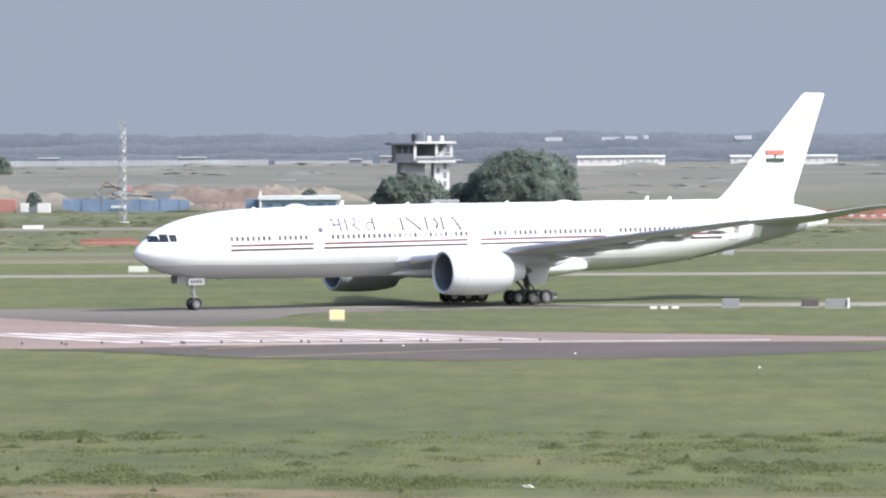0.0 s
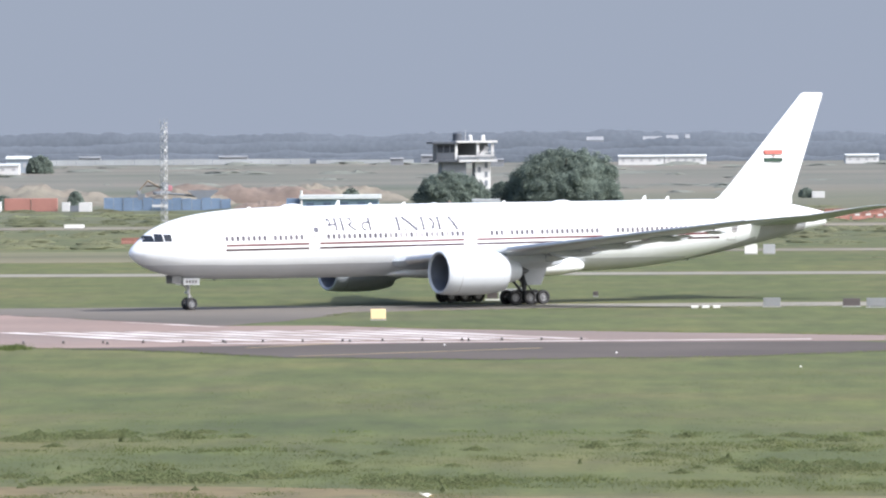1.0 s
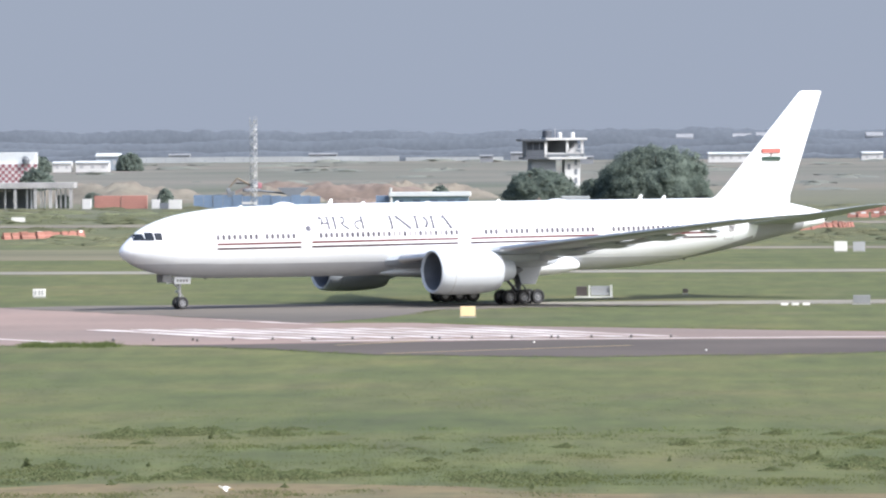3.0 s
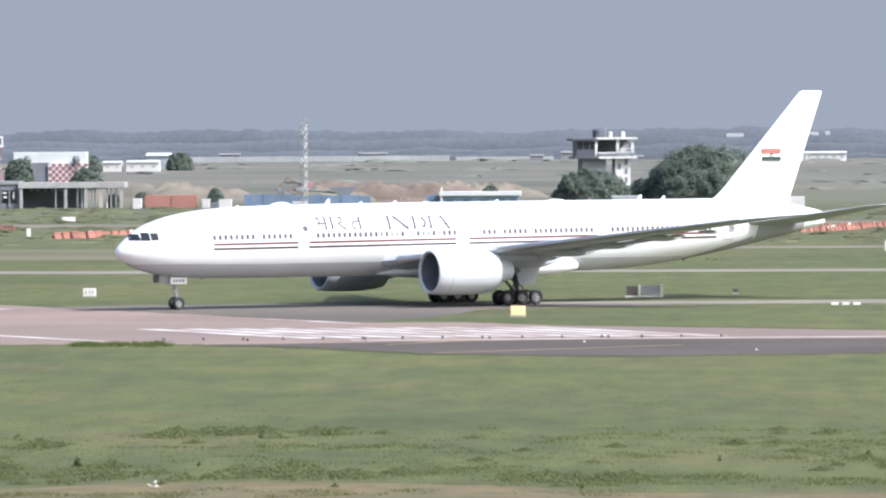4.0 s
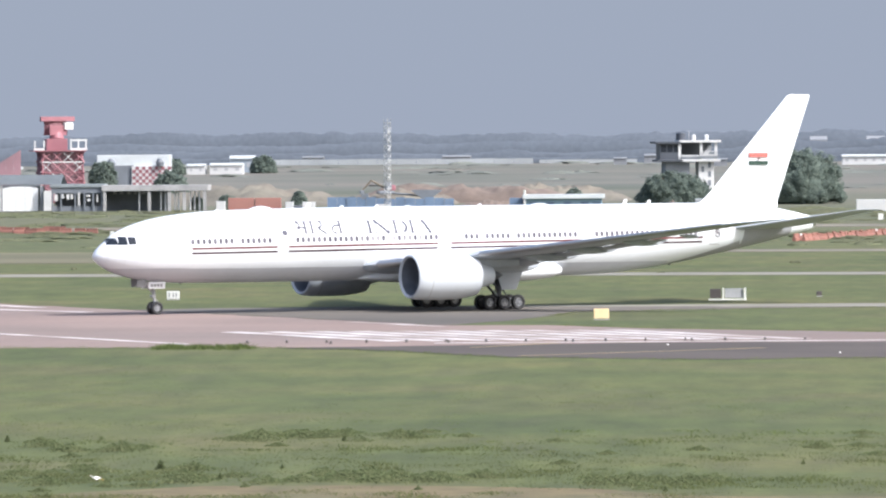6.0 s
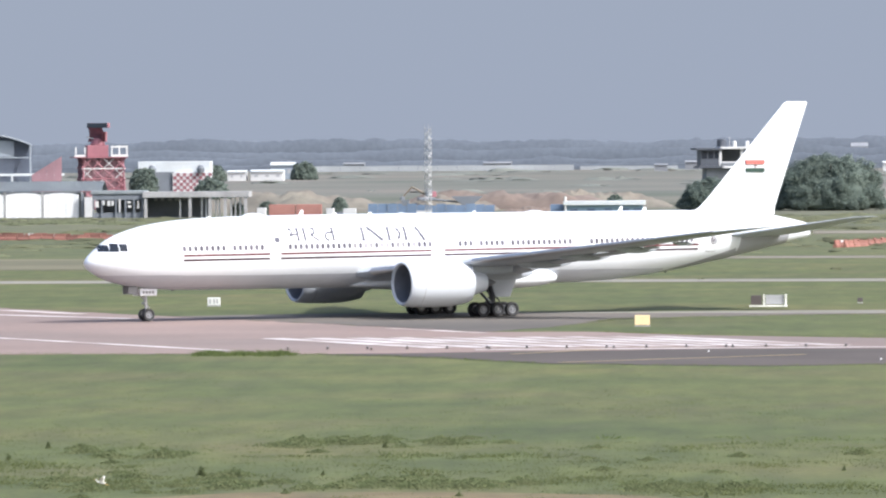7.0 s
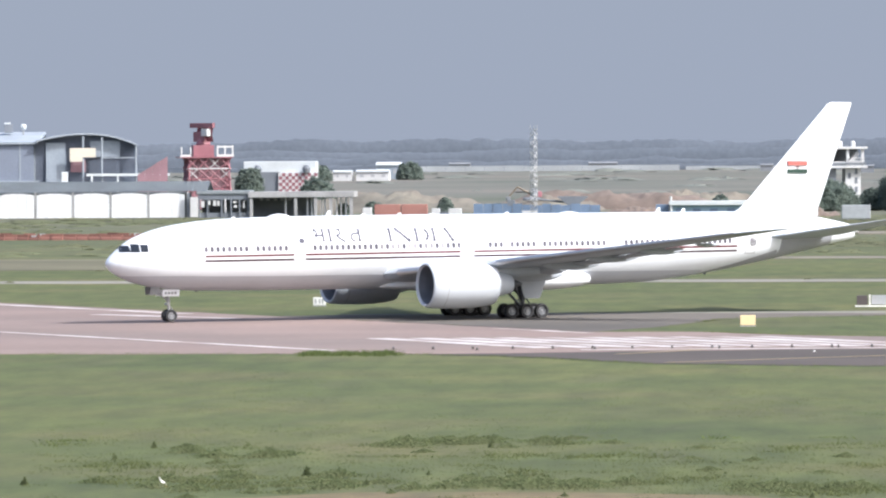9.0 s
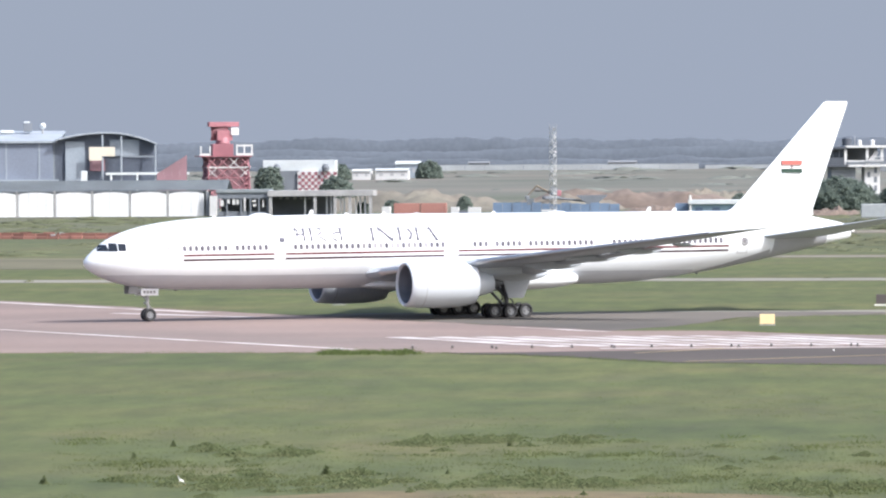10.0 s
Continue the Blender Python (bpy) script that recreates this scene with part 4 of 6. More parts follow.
long_wall(-96, -40, 3900, 2.2)


# ---- middle distance, right: tower, trees, hut ----
def concrete_tower():
    t = thing("control_tower", -5.3, 1700, 0, 8, "unfinished concrete control tower with open floors and white parapets", "tower")
    part("shaft", box(bmesh.new(), (-2.6, 0, 4.5), (6.0, 8, 9)), CONCRETE_DARK, t, "dark stained concrete shaft")
    part("stair_core", box(bmesh.new(), (4.6, -1, 4.6), (3.8, 6, 9.2)), PLASTER, t, "white stair core")
    for x, z, w, m in ((2.9, 9.0, 10.2, PLASTER), (-4.6, 9.0, 6.2, CAB_DARK), (2.9, 9.8, 9.6, CONCRETE_DARK), (2.9, 13.75, 10.4, PLASTER), (-5.0, 13.5, 6.6, CAB_DARK)):
        part("floor_slab", box(bmesh.new(), (x, 0, z), (w, 11, 0.55), 0.05), m, t, "concrete floor slab")
    part("rear_wall", box(bmesh.new(), (0.2, 3.5, 11.6), (13.4, 0.3, 3.8)), CONCRETE_DARK, t)
    part("side_room", box(bmesh.new(), (-4.6, -1, 11.4), (5.0, 7.5, 4.2)), CAB_DARK, t, "dark glazed cab room")
    for x in (-6.2, -4.6, -3.0):
        part("cab_window", box(bmesh.new(), (x, -4.8, 12.0), (1.3, 0.12, 1.7)), GLASS_DARK, t, "dark cab window")
    for z in (9.6, 10.5, 11.2):
        part("rail", rod(bmesh.new(), (3.4, -5.2, z), (7.4, -5.2, z), 0.09, n=5), PLASTER, t)
    part("inner_stair", box(bmesh.new(), (4.9, -2.5, 11.2), (1.0, 3, 3.2), rot=Matrix.Rotation(radians(35), 4, "Y")), PLASTER, t, "white stair flight")
    for x in (-2.2, 3.2, 6.9):
        part("column", box(bmesh.new(), (x, -4.6, 11.4), (0.65, 0.65, 4.3)), PLASTER, t, "white column")
    for x, w in ((0.4, 4.4), (5.0, 3.0)):
        part("parapet", box(bmesh.new(), (x, -5.0, 9.95), (w, 0.2, 0.8)), PLASTER, t, "white parapet")
    for x, z in ((5.4, 7.9), (5.4, 5.6), (3.7, 6.8), (5.4, 3.4)):
        part("window", box(bmesh.new(), (x, -4.05, z), (0.7, 0.12, 1.4)), DARK_HAZED, t)
    part("water_tank", lathe(bmesh.new(), [(14.0, 0.05), (14.02, 1.2), (15.7, 1.25), (16.0, 0.9), (16.1, 0.05)], (-1.2, 0, 0), "z", 16), CAB_DARK, t, "black plastic water tank")
    for x in (2.0, 5.2):
        part("roof_tank", lathe(bmesh.new(), [(14.0, 0.05), (14.02, 0.5), (15.3, 0.5), (15.5, 0.05)], (x, 0, 0), "z", 12), PLASTER, t, "small white roof tank")
    part("roof_aerial", rod(bmesh.new(), (0.8, 0, 14), (0.8, 0, 16.6), 0.06), MAST_STEEL, t)


concrete_tower()
tree(-7.3, 1500, 18.2, 7.8, "broad dark green bush-like tree beside the tower", 11, 16000, 0.27)
tree(17.9, 1502, 29.0, 13.4, "large spreading dark green tree beside the tower", 12, 30000, 0.28)
tree(4.2, 1510, 7, 5.5, "small dark green tree between two larger ones", 13, 3000, 0.35)


def hut():
    t = thing("site_hut", -28.5, 1350, 0, 0, "low pale blue hut with a white flat roof", "hut")
    part("wall", box(bmesh.new(), (0, 3, 1.4), (15.2, 6, 2.8)), BLUE_PALE, t, "pale blue wall")
    part("roof", box(bmesh.new(), (0, 2.8, 3.25), (16.2, 7.2, 0.85), 0.08), ROOF_WHITE, t, "white flat roof slab")
    for x in (-6, -2.6, 0.8, 4.2, 6.6):
        part("window", box(bmesh.new(), (x, -0.05, 1.75), (1.5, 0.12, 0.8)), BLUE, t, "blue shaded window")
    part("post", rod(bmesh.new(), (-7.7, -0.4, 0), (-7.7, -0.4, 4.6), 0.25), PLASTER, t, "white corner post")
    part("annex", box(bmesh.new(), (-9.4, 3, 1.5), (2.6, 4, 3.0)), BLUE, t, "dark blue annex")


hut()
tree(-27, 1372, 5, 5.2, "small dark tree behind the site hut", 14, 900, 0.4)


def lattice_mast():
    t = thing("lattice_mast", -57.5, 1225, 0, 20, "tall slender red and white lattice radio mast", "mast")
    h, r = 18.6, 0.72
    feet = [Vector((r * math.cos(a), r * math.sin(a), 0)) for a in (0.3, 0.3 + 2.094, 0.3 + 4.189)]
    for f in feet:
        part("leg", rod(bmesh.new(), f, f + Vector((0, 0, h)), 0.035, n=6), MAST_STEEL, t)
    bay = 0.85
    n = int(h / bay)
    for k in range(n):
        bm = bmesh.new()
        z = k * bay
        for a, b in zip(feet, feet[1:] + feet[:1]):
            lo, hi = (a, b) if k % 2 else (b, a)
            rod(bm, lo + Vector((0, 0, z)), hi + Vector((0, 0, z + bay)), 0.06, n=5)
            rod(bm, a + Vector((0, 0, z + bay)), b + Vector((0, 0, z + bay)), 0.04, n=5)
        part("brace", bm, PLASTER if k > 4 and k % 3 == 0 else MAST_STEEL, t)
    part("footing", box(bmesh.new(), (0, 0, 0.1), (1.8, 1.8, 0.3), 0.04), CONCRETE, t)


lattice_mast()


def container(x, y, w, h, m, label, group, name="container", door=True):
    t = thing(name, x, y, 0, 0, label, "container", group)
    part("body", box(bmesh.new(), (0, 1.2, h / 2), (w, 2.4, h), 0.05), m, t)
    rib = mesh_of(box(bmesh.new(), (0, 0.02, h / 2), (0.12, 0.08, h * 0.9)), "rib", m)
    for k in range(int(w / 0.6)):
        part("rib", rib, m, t).location = (-w / 2 + 0.3 + 0.6 * k, 0, 0)
    return t


for k in range(2):
    container(-97.2 + 5.6 * k, 1418, 5.4, 2.75, ORANGE, "rust-orange steel site container on the grass", "orange containers")
container(-101.2, 1414, 1.8, 2.1, PLASTER, "small white cabin beside the orange containers", "white cabins", "cabin")
container(-87.0, 1416, 1.6, 1.9, PLASTER, "small white cabin beside the orange containers", "white cabins", "cabin")
container(-82.5, 1408, 2.6, 1.9, PLASTER, "small white cabin beside the blue sheet fence", "white cabins", "cabin")
container(-84.3, 1412, 3.2, 1.2, DARK_HAZED, "low grey cabin beside the blue sheet fence", "white cabins", "cabin")


def blue_fence():
    t = thing("sheet_fence", -66.1, 1421, 0, 0, "blue corrugated sheet fence round the building site", "fence")
    for k in range(13):
        w = 26.5 / 13
        h = 2.75 if k < 5 else 2.35 + 0.3 * ((k * 5) % 3) / 2
        part("sheet", box(bmesh.new(), (-13.25 + (k + 0.5) * w, 0.15 * (k % 2), h / 2), (w * 0.97, 0.08, h)), BLUE, t)
    part("white_panel", box(bmesh.new(), (-1.5, -0.4, 1.0), (3.2, 0.1, 0.5)), PLASTER, t, "white panel on the fence")
    part("box", box(bmesh.new(), (-5.4, 0.6, 2.9), (1.5, 1.0, 1.2)), DARK_HAZED, t)


blue_fence()


def mound(x, y, w, d, h, m, label, seed, name="earth_mound"):
    bm = bmesh.new()
    nx, ny = 90, 16
    rows = []
    for j in range(ny + 1):
        row = []
        for i in range(nx + 1):
            u, v = i / nx * 2 - 1, j / ny * 2 - 1
            e = max(0, 1 - u * u) ** 0.7 * max(0, 1 - v * v)
            z = h * e * (0.7 + 0.55 * noise.noise(Vector((u * 3.1 + seed, v * 2, seed))) + 0.2 * noise.noise(Vector((u * 9, v * 5, seed))) + 0.08 * noise.noise(Vector((u * 22, v * 9, seed))))
            row.append(bm.verts.new((u * w / 2, v * d / 2, max(-0.05, z))))
        rows.append(row)
    for a, b in zip(rows, rows[1:]):
        for i in range(nx):
            bm.faces.new((a[i], a[i + 1], b[i + 1], b[i]))
    t = tagged(new(name, mesh_of(bm, name, m, smooth=True)), label, "mound")
    t.matrix_basis = pose(x, y, 0)


mound(-57, 1600, 56, 60, 5.6, EARTH, "long heap of reddish excavated earth on the site", 1)
mound(-70, 1560, 26, 40, 3.6, SAND, "pale heap of dug sand on the site", 2)
mound(-38, 1620, 40, 50, 4.6, SAND, "pale heap of dug sand on the site", 5)
mound(-107, 1570, 46, 90, 5.4, SAND, "wide pale heap of sand on the site", 3)
mound(-126, 1124, 58, 10, 0.8, EARTH, "low bank of reddish soil behind the barriers", 9)
mound(-8, 1395, 11, 9, 1.9, EARTH, "low reddish heap of soil near the trees", 4)
mound(-46, 1460, 16, 20, 1.9, EARTH, "low reddish heap of soil near the hut", 8)


def excavator():
    t = thing("excavator", -73.6, 1556, 2.2, 15, "yellow excavator working on the earth heaps", "excavator")
    for s in (-1, 1):
        part("track", box(bmesh.new(), (0, s * 1.1, 0.4), (3.6, 0.6, 0.8), 0.25), DARK_HAZED, t)
    part("cab", box(bmesh.new(), (0.6, -0.6, 1.9), (1.4, 1.2, 1.8), 0.1), DARK_HAZED, t)
    part("counterweight", box(bmesh.new(), (1.6, 0.2, 1.5), (1.4, 2.2, 1.3), 0.2), RED_PAINT, t)
    bm = bmesh.new()
    rod(bm, (0, 0.4, 1.5), (-3.2, 0.4, 3.2), 0.3, 0.22, 8)
    rod(bm, (-3.2, 0.4, 3.2), (-5.2, 0.4, 1.0), 0.22, 0.16, 8)
    part("boom", bm, EXCAVATOR_YELLOW, t)
    part("bucket", box(bmesh.new(), (-5.4, 0.4, 0.5), (0.9, 1.0, 0.9), 0.2), DARK_HAZED, t)


excavator()


def hopper():
    t = thing("hopper", -60.1, 1458, 0, 0, "dark grey V-shaped steel hopper on the building site", "hopper")
    rings = [[Vector((x, y, z)) for x, y in ((-w, -1.4), (w, -1.4), (w, 1.4), (-w, 1.4))] for w, z in ((0.9, 1.7), (1.2, 2.2), (3.2, 3.75), (3.25, 3.9))]
    part("bin", loft(bmesh.new(), rings), DARK_HAZED, t)
    for x in (-1, 1):
        part("leg", rod(bmesh.new(), (x, -0.8, 0), (x * 0.9, -0.8, 2.0), 0.12), DARK_HAZED, t)
    part("chute", rod(bmesh.new(), (-1, 0, 2.6), (-8.5, 0, 3.4), 0.22), DARK_HAZED, t)


hopper()
for i, (x, y, w, h) in enumerate(((-86.4, 1440, 3.8, 4.3), (-101.5, 1440, 5, 3.4), (-108, 1440, 3.5, 3.0), (-32, 1400, 6, 2.4))):
    tree(x, y, w, h, "small round dusty green bush at the building site", 30 + i, 800, 0.35, "bush", 0.2, "bush")


# ---- middle distance, left: shelter, white bays, radar tower, hangar ----
def shelter():
    t = thing("concrete_shelter", -116.2, 1431, 0, 0, "open concrete frame shelter with a flat roof and dark inside", "shelter")
    part("roof", box(bmesh.new(), (0, 4, 4.85), (22.4, 10, 1.2), 0.05), CONCRETE, t, "flat concrete roof beam")
    part("rear_wall", box(bmesh.new(), (-4.5, 8.4, 2.1), (13, 0.3, 4.2)), CONCRETE_DARK, t)
    for x in (-10.6, -1.2, 3.0, 6.2, 10.5):
        part("column", box(bmesh.new(), (x, -0.5, 2.13), (0.6, 0.6, 4.25)), CONCRETE, t)
    for x in (-3.4, 1.2, 2.1, 4.2, 4.9, 7.4, 8.3, 9.3):
        part("rear_column", box(bmesh.new(), (x, 0.7, 2.1), (0.32, 0.4, 4.2)), PLASTER, t)
    for x in (-9.2, -7.8, -6.2, -4.8, -3.1):
        part("clerestory", box(bmesh.new(), (x, 8.1, 3.75), (0.7, 0.1, 0.45)), PLASTER, t)


shelter()


def dark_shed():
    t = thing("workshop", -132.7, 1431, 0, 0, "dark open-fronted metal workshop with white openings", "shed")
    part("rear_wall", box(bmesh.new(), (0, 7.8, 2.5), (10.6, 0.3, 5.0)), DARK_HAZED, t, "dark rear wall")
    part("roof", box(bmesh.new(), (0, 4, 5.4), (11.4, 9, 0.7), 0.1), ROOF_GREY, t, "grey-green sheet roof")
    part("fascia", box(bmesh.new(), (0, -0.1, 4.45), (10.8, 0.25, 1.2)), DARK_HAZED, t, "dark fascia")
    for x in (-5.2, -3.4, -0.4, 1.6, 3.4, 5.2):
        part("column", box(bmesh.new(), (x, 0, 2.0), (0.32, 0.4, 4.0)), DARK_HAZED, t)
    part("low_wall", box(bmesh.new(), (0, 0.3, 0.55), (10.6, 0.2, 1.1)), DARK_HAZED, t)
    # White panels stand in for daylight seen through the openings.
    for x, z, w, h in ((-4.4, 2.9, 0.7, 1.3), (-3.0, 3.2, 0.5, 0.9), (-1.9, 3.1, 0.6, 1.1), (-1.1, 3.1, 0.5, 1.0), (0.4, 2.6, 0.35, 2.8), (2.4, 3.3, 0.8, 0.4), (2.5, 2.4, 0.7, 0.5), (4.3, 2.8, 0.3, 1.6)):
        part("window", box(bmesh.new(), (x, -0.28, z), (w, 0.1, h)), PLASTER, t, "white panel painted in for daylight through an opening")
    part("lean_to", box(bmesh.new(), (-6.2, -0.6, 2.3), (1.5, 1.0, 4.2)), PLASTER, t, "white lean-to panel")
    part("lean_post", box(bmesh.new(), (-7.4, -0.3, 2.6), (0.5, 0.5, 5.2)), DARK_HAZED, t)


dark_shed()


def white_bays():
    t = thing("storage_shed", -169, 1432, 0, 0, "long storage shed with white curtain bays under a grey roof", "shed")
    w = 56.5
    rings = [[Vector((x, y, z)) for x in (-w / 2 - 0.6, w / 2 + 4.6)] for y, z in ((-0.35, 5.75), (6, 7.75), (14, 5.6))]
    b = loft(bmesh.new(), rings, closed=False)
    bmesh.ops.solidify(b, geom=b.faces[:], thickness=0.2)
    part("roof", b, ROOF_GREY, t, "grey sheet roof")
    part("rear_wall", box(bmesh.new(), (0, 12, 2.7), (w, 0.2, 5.4)), CONCRETE_DARK, t)
    part("eave", box(bmesh.new(), (0, -0.2, 5.5), (w, 0.3, 0.25)), DARK_HAZED, t)
    n = 7
    for k in range(n):
        x0 = -w / 2 + 0.5 + 8.0 * k
        rings = []
        for i in range(13):
            u = i / 12
            top = 5.3 - 0.4 * abs(2 * u - 1) ** 3
            y = -0.42 + 0.03 * math.sin(u * 25 + k)
            x = x0 + 0.3 + 7.45 * u
            rings.append([Vector((x, y, 0.12)), Vector((x, y, 2.8)), Vector((x, y, top)), Vector((x, y + 0.08, top)), Vector((x, y + 0.08, 2.8)), Vector((x, y + 0.08, 0.12))])
        bm = loft(bmesh.new(), rings)
        part("curtain", bm, CURTAIN, t, "white hung curtain sheet")
        part("post", box(bmesh.new(), (x0, -0.2, 2.8), (0.42, 0.4, 5.6)), CONCRETE, t, "grey concrete post")
    part("post", box(bmesh.new(), (w / 2 + 0.4, -0.2, 2.8), (0.42, 0.4, 5.6)), CONCRETE, t, "grey concrete post")


white_bays()


HOARDING = mat("faded_red_sheet", (0.34, 0.2, 0.23), 0.7, vary=0.2, scale=0.4)
RADAR = []


def radar_tower():
    t = thing("radar_tower", -154.2, 1620, 0, 12, "red and white steel lattice radar tower with a turning aerial", "tower")
    half = 5.3
    for sx in (-1, 1):
        for sy in (-1, 1):
            part("leg", rod(bmesh.new(), (sx * half, sy * half, 0), (sx * half * 0.85, sy * half * 0.85, 12.4), 0.3, n=6), RED_PAINT, t)
    for k in range(5):
        z0, z1 = 2.45 * k, 2.45 * (k + 1)
        m = PLASTER if k % 2 else RED_PAINT
        for face in range(4):
            q = Matrix.Rotation(math.pi / 2 * face, 4, "Z")
            paint = RED_PAINT if face % 2 else m
            for i in range(4):
                paint = PLASTER if (i + k) % 3 == 0 and face % 2 == 0 else RED_PAINT
                xa, xb = -half + i * half / 2, -half + (i + 1) * half / 2
                part("brace", rod(bmesh.new(), q @ Vector((xa, -half * 0.93, z0)), q @ Vector((xb, -half * 0.93, z1)), 0.15 if paint is RED_PAINT else 0.09, n=5), paint, t)
                part("brace", rod(bmesh.new(), q @ Vector((xb, -half * 0.93, z0)), q @ Vector((xa, -half * 0.93, z1)), 0.15 if paint is RED_PAINT else 0.09, n=5), paint, t)
            part("crossbar", rod(bmesh.new(), q @ Vector((-half, -half * 0.93, z1)), q @ Vector((half, -half * 0.93, z1)), 0.16, n=5), paint, t)
    # Solid filler added inside so the lattice reads as dense.
    part("core", box(bmesh.new(), (0, 0.3, 6), (8.2, 7.6, 12)), HOARDING, t, "faded red filler box added inside the lattice")
    part("platform", box(bmesh.new(), (-0.6, 0, 12.5), (12.6, 11, 0.25)), RED_PAINT, t)
    part("cabin", box(bmesh.new(), (-1.0, 0, 14.0), (5.0, 5, 2.8), 0.08), RED_PAINT, t, "red equipment cabin")
    for x, w in ((3.9, 4.0), (-5.6, 2.6)):
        part("balcony_panel", box(bmesh.new(), (x, -5.2, 12.9), (w, 0.15, 0.5)), PLASTER, t, "white balcony panel")
    for x in (2.0, 3.8, 5.6):
        part("rail_post", box(bmesh.new(), (x, -5.2, 14.0), (0.35, 0.2, 2.6)), PLASTER, t)
    part("top_rail", box(bmesh.new(), (3.8, -5.2, 15.0), (4.0, 0.2, 0.4)), PLASTER, t)
    for x in (-6.6, -4.4):
        part("rail_post", box(bmesh.new(), (x, -5.2, 14.1), (0.3, 0.2, 1.6)), PLASTER, t)
    part("pedestal", lathe(bmesh.new(), [(15.3, 1.6), (15.6, 1.8), (16.4, 1.5), (17.0, 1.2)], (-0.8, 0, 0), "z", 16, caps=True), RED_PAINT, t)
    # the turning aerial: a bent mesh reflector with a bar on top
    aerial = new("aerial")
    aerial.parent = t
    aerial.location = (-0.8, 0, 16.2)
    tagged(aerial, "turning radar reflector, red behind and pale in front")
    bm = bmesh.new()
    rows = []
    for i in range(11):
        u = i / 10 * 2 - 1
        rows.append([Vector((u * 3.2, 0.9 * u * u - 0.6 + 0.4 * v * v, 1.7 + 1.7 * v)) for v in (-1, -0.5, 0, 0.5, 1)])
    loft(bm, rows, closed=False)
    bmesh.ops.solidify(bm, geom=bm.faces[:], thickness=0.12)
    part("reflector", bm, RED_PAINT, aerial, "red reflector back")
    part("top_bar", box(bmesh.new(), (0, -0.3, 3.9), (9.2, 0.7, 1.15), 0.08), RED_PAINT, aerial, "red bar aerial")
    part("bar_front", box(bmesh.new(), (0, 0.1, 3.9), (9.0, 0.12, 1.1)), CAB_DARK, aerial, "dark bar front")
    part("feed_arm", rod(bmesh.new(), (0, -0.4, 0.3), (0, 3.0, 1.2), 0.15), DARK_HAZED, aerial)
    part("feed_box", box(bmesh.new(), (2.5, -1.1, 2.2), (2.3, 1.2, 1.7), 0.1), PLASTER, aerial, "white feed box")
    part("backing", box(bmesh.new(), (-0.2, -0.9, 1.2), (4.6, 0.5, 2.4), 0.1), RED_PAINT, aerial)
    RADAR.append(aerial)
    t2 = thing("red_hoarding", -166.2, 1610, 0, 0, "faded red sheet hoarding beside the radar tower", "hoarding")
    for k in range(4):
        bm = bmesh.new()
        loft(bm, [[Vector((-3.6 + 1.8 * k + dx, dy, z)) for dy in (0, 0.15) for z in ((0, 8.4 + 1.1 * (k + dx / 1.8)) if dy == 0 else (8.4 + 1.1 * (k + dx / 1.8), 0))] for dx in (0.02, 1.78)])
        part("sheet", bm, HOARDING, t2)


radar_tower()


def chequered_hut():
    t = thing("navigation_hut", -139.3, 1650, 0, 0, "hut with red and white chequered front and white roof", "hut")
    part("wall", box(bmesh.new(), (-4.2, 3, 4.4), (8.6, 6, 8.8)), DARK_HAZED, t, "dark grey wall")
    part("front", box(bmesh.new(), (4.3, 2.5, 4.3), (9.2, 6, 8.6)), PLASTER, t, "white front")
    part("roof", box(bmesh.new(), (0, 4.5, 9.9), (17.6, 8, 2.9), 0.1), ROOF_WHITE, t, "white box-like roof")
    for x in (-5.2, 6.6):
        part("vent", lathe(bmesh.new(), [(8.6, 0.8), (9.6, 1.0), (10.4, 0.6), (10.5, 0.02)], (x, -0.8, 0), "z", 10), DARK_HAZED, t)
    cell = 0.78
    sq = mesh_of(box(bmesh.new(), (0, 0, 0), (cell, 0.08, cell)), "chequer", RED_PAINT)
    for i in range(12):
        for j in range(7):
            if (i + j) % 2:
                part("chequer", sq, RED_PAINT, t).location = (-0.1 + cell * (i + 0.5), -0.55, 8.5 - cell * (j + 0.5))


chequered_hut()
for i, (x, y, w, h) in enumerate(((-145.8, 1640, 8, 11.0), (-126.2, 1600, 10, 8.4), (-143.6, 1610, 4, 7.0), (-228, 2880, 16, 7.5), (-193, 2960, 13, 8.2))):
    tree(x, y, w, h, "dense dark green tree behind the shelter roof" if y < 2000 else "dark tree beside the far white houses", 50 + i, 2200, 0.55 if y < 2000 else 0.9)


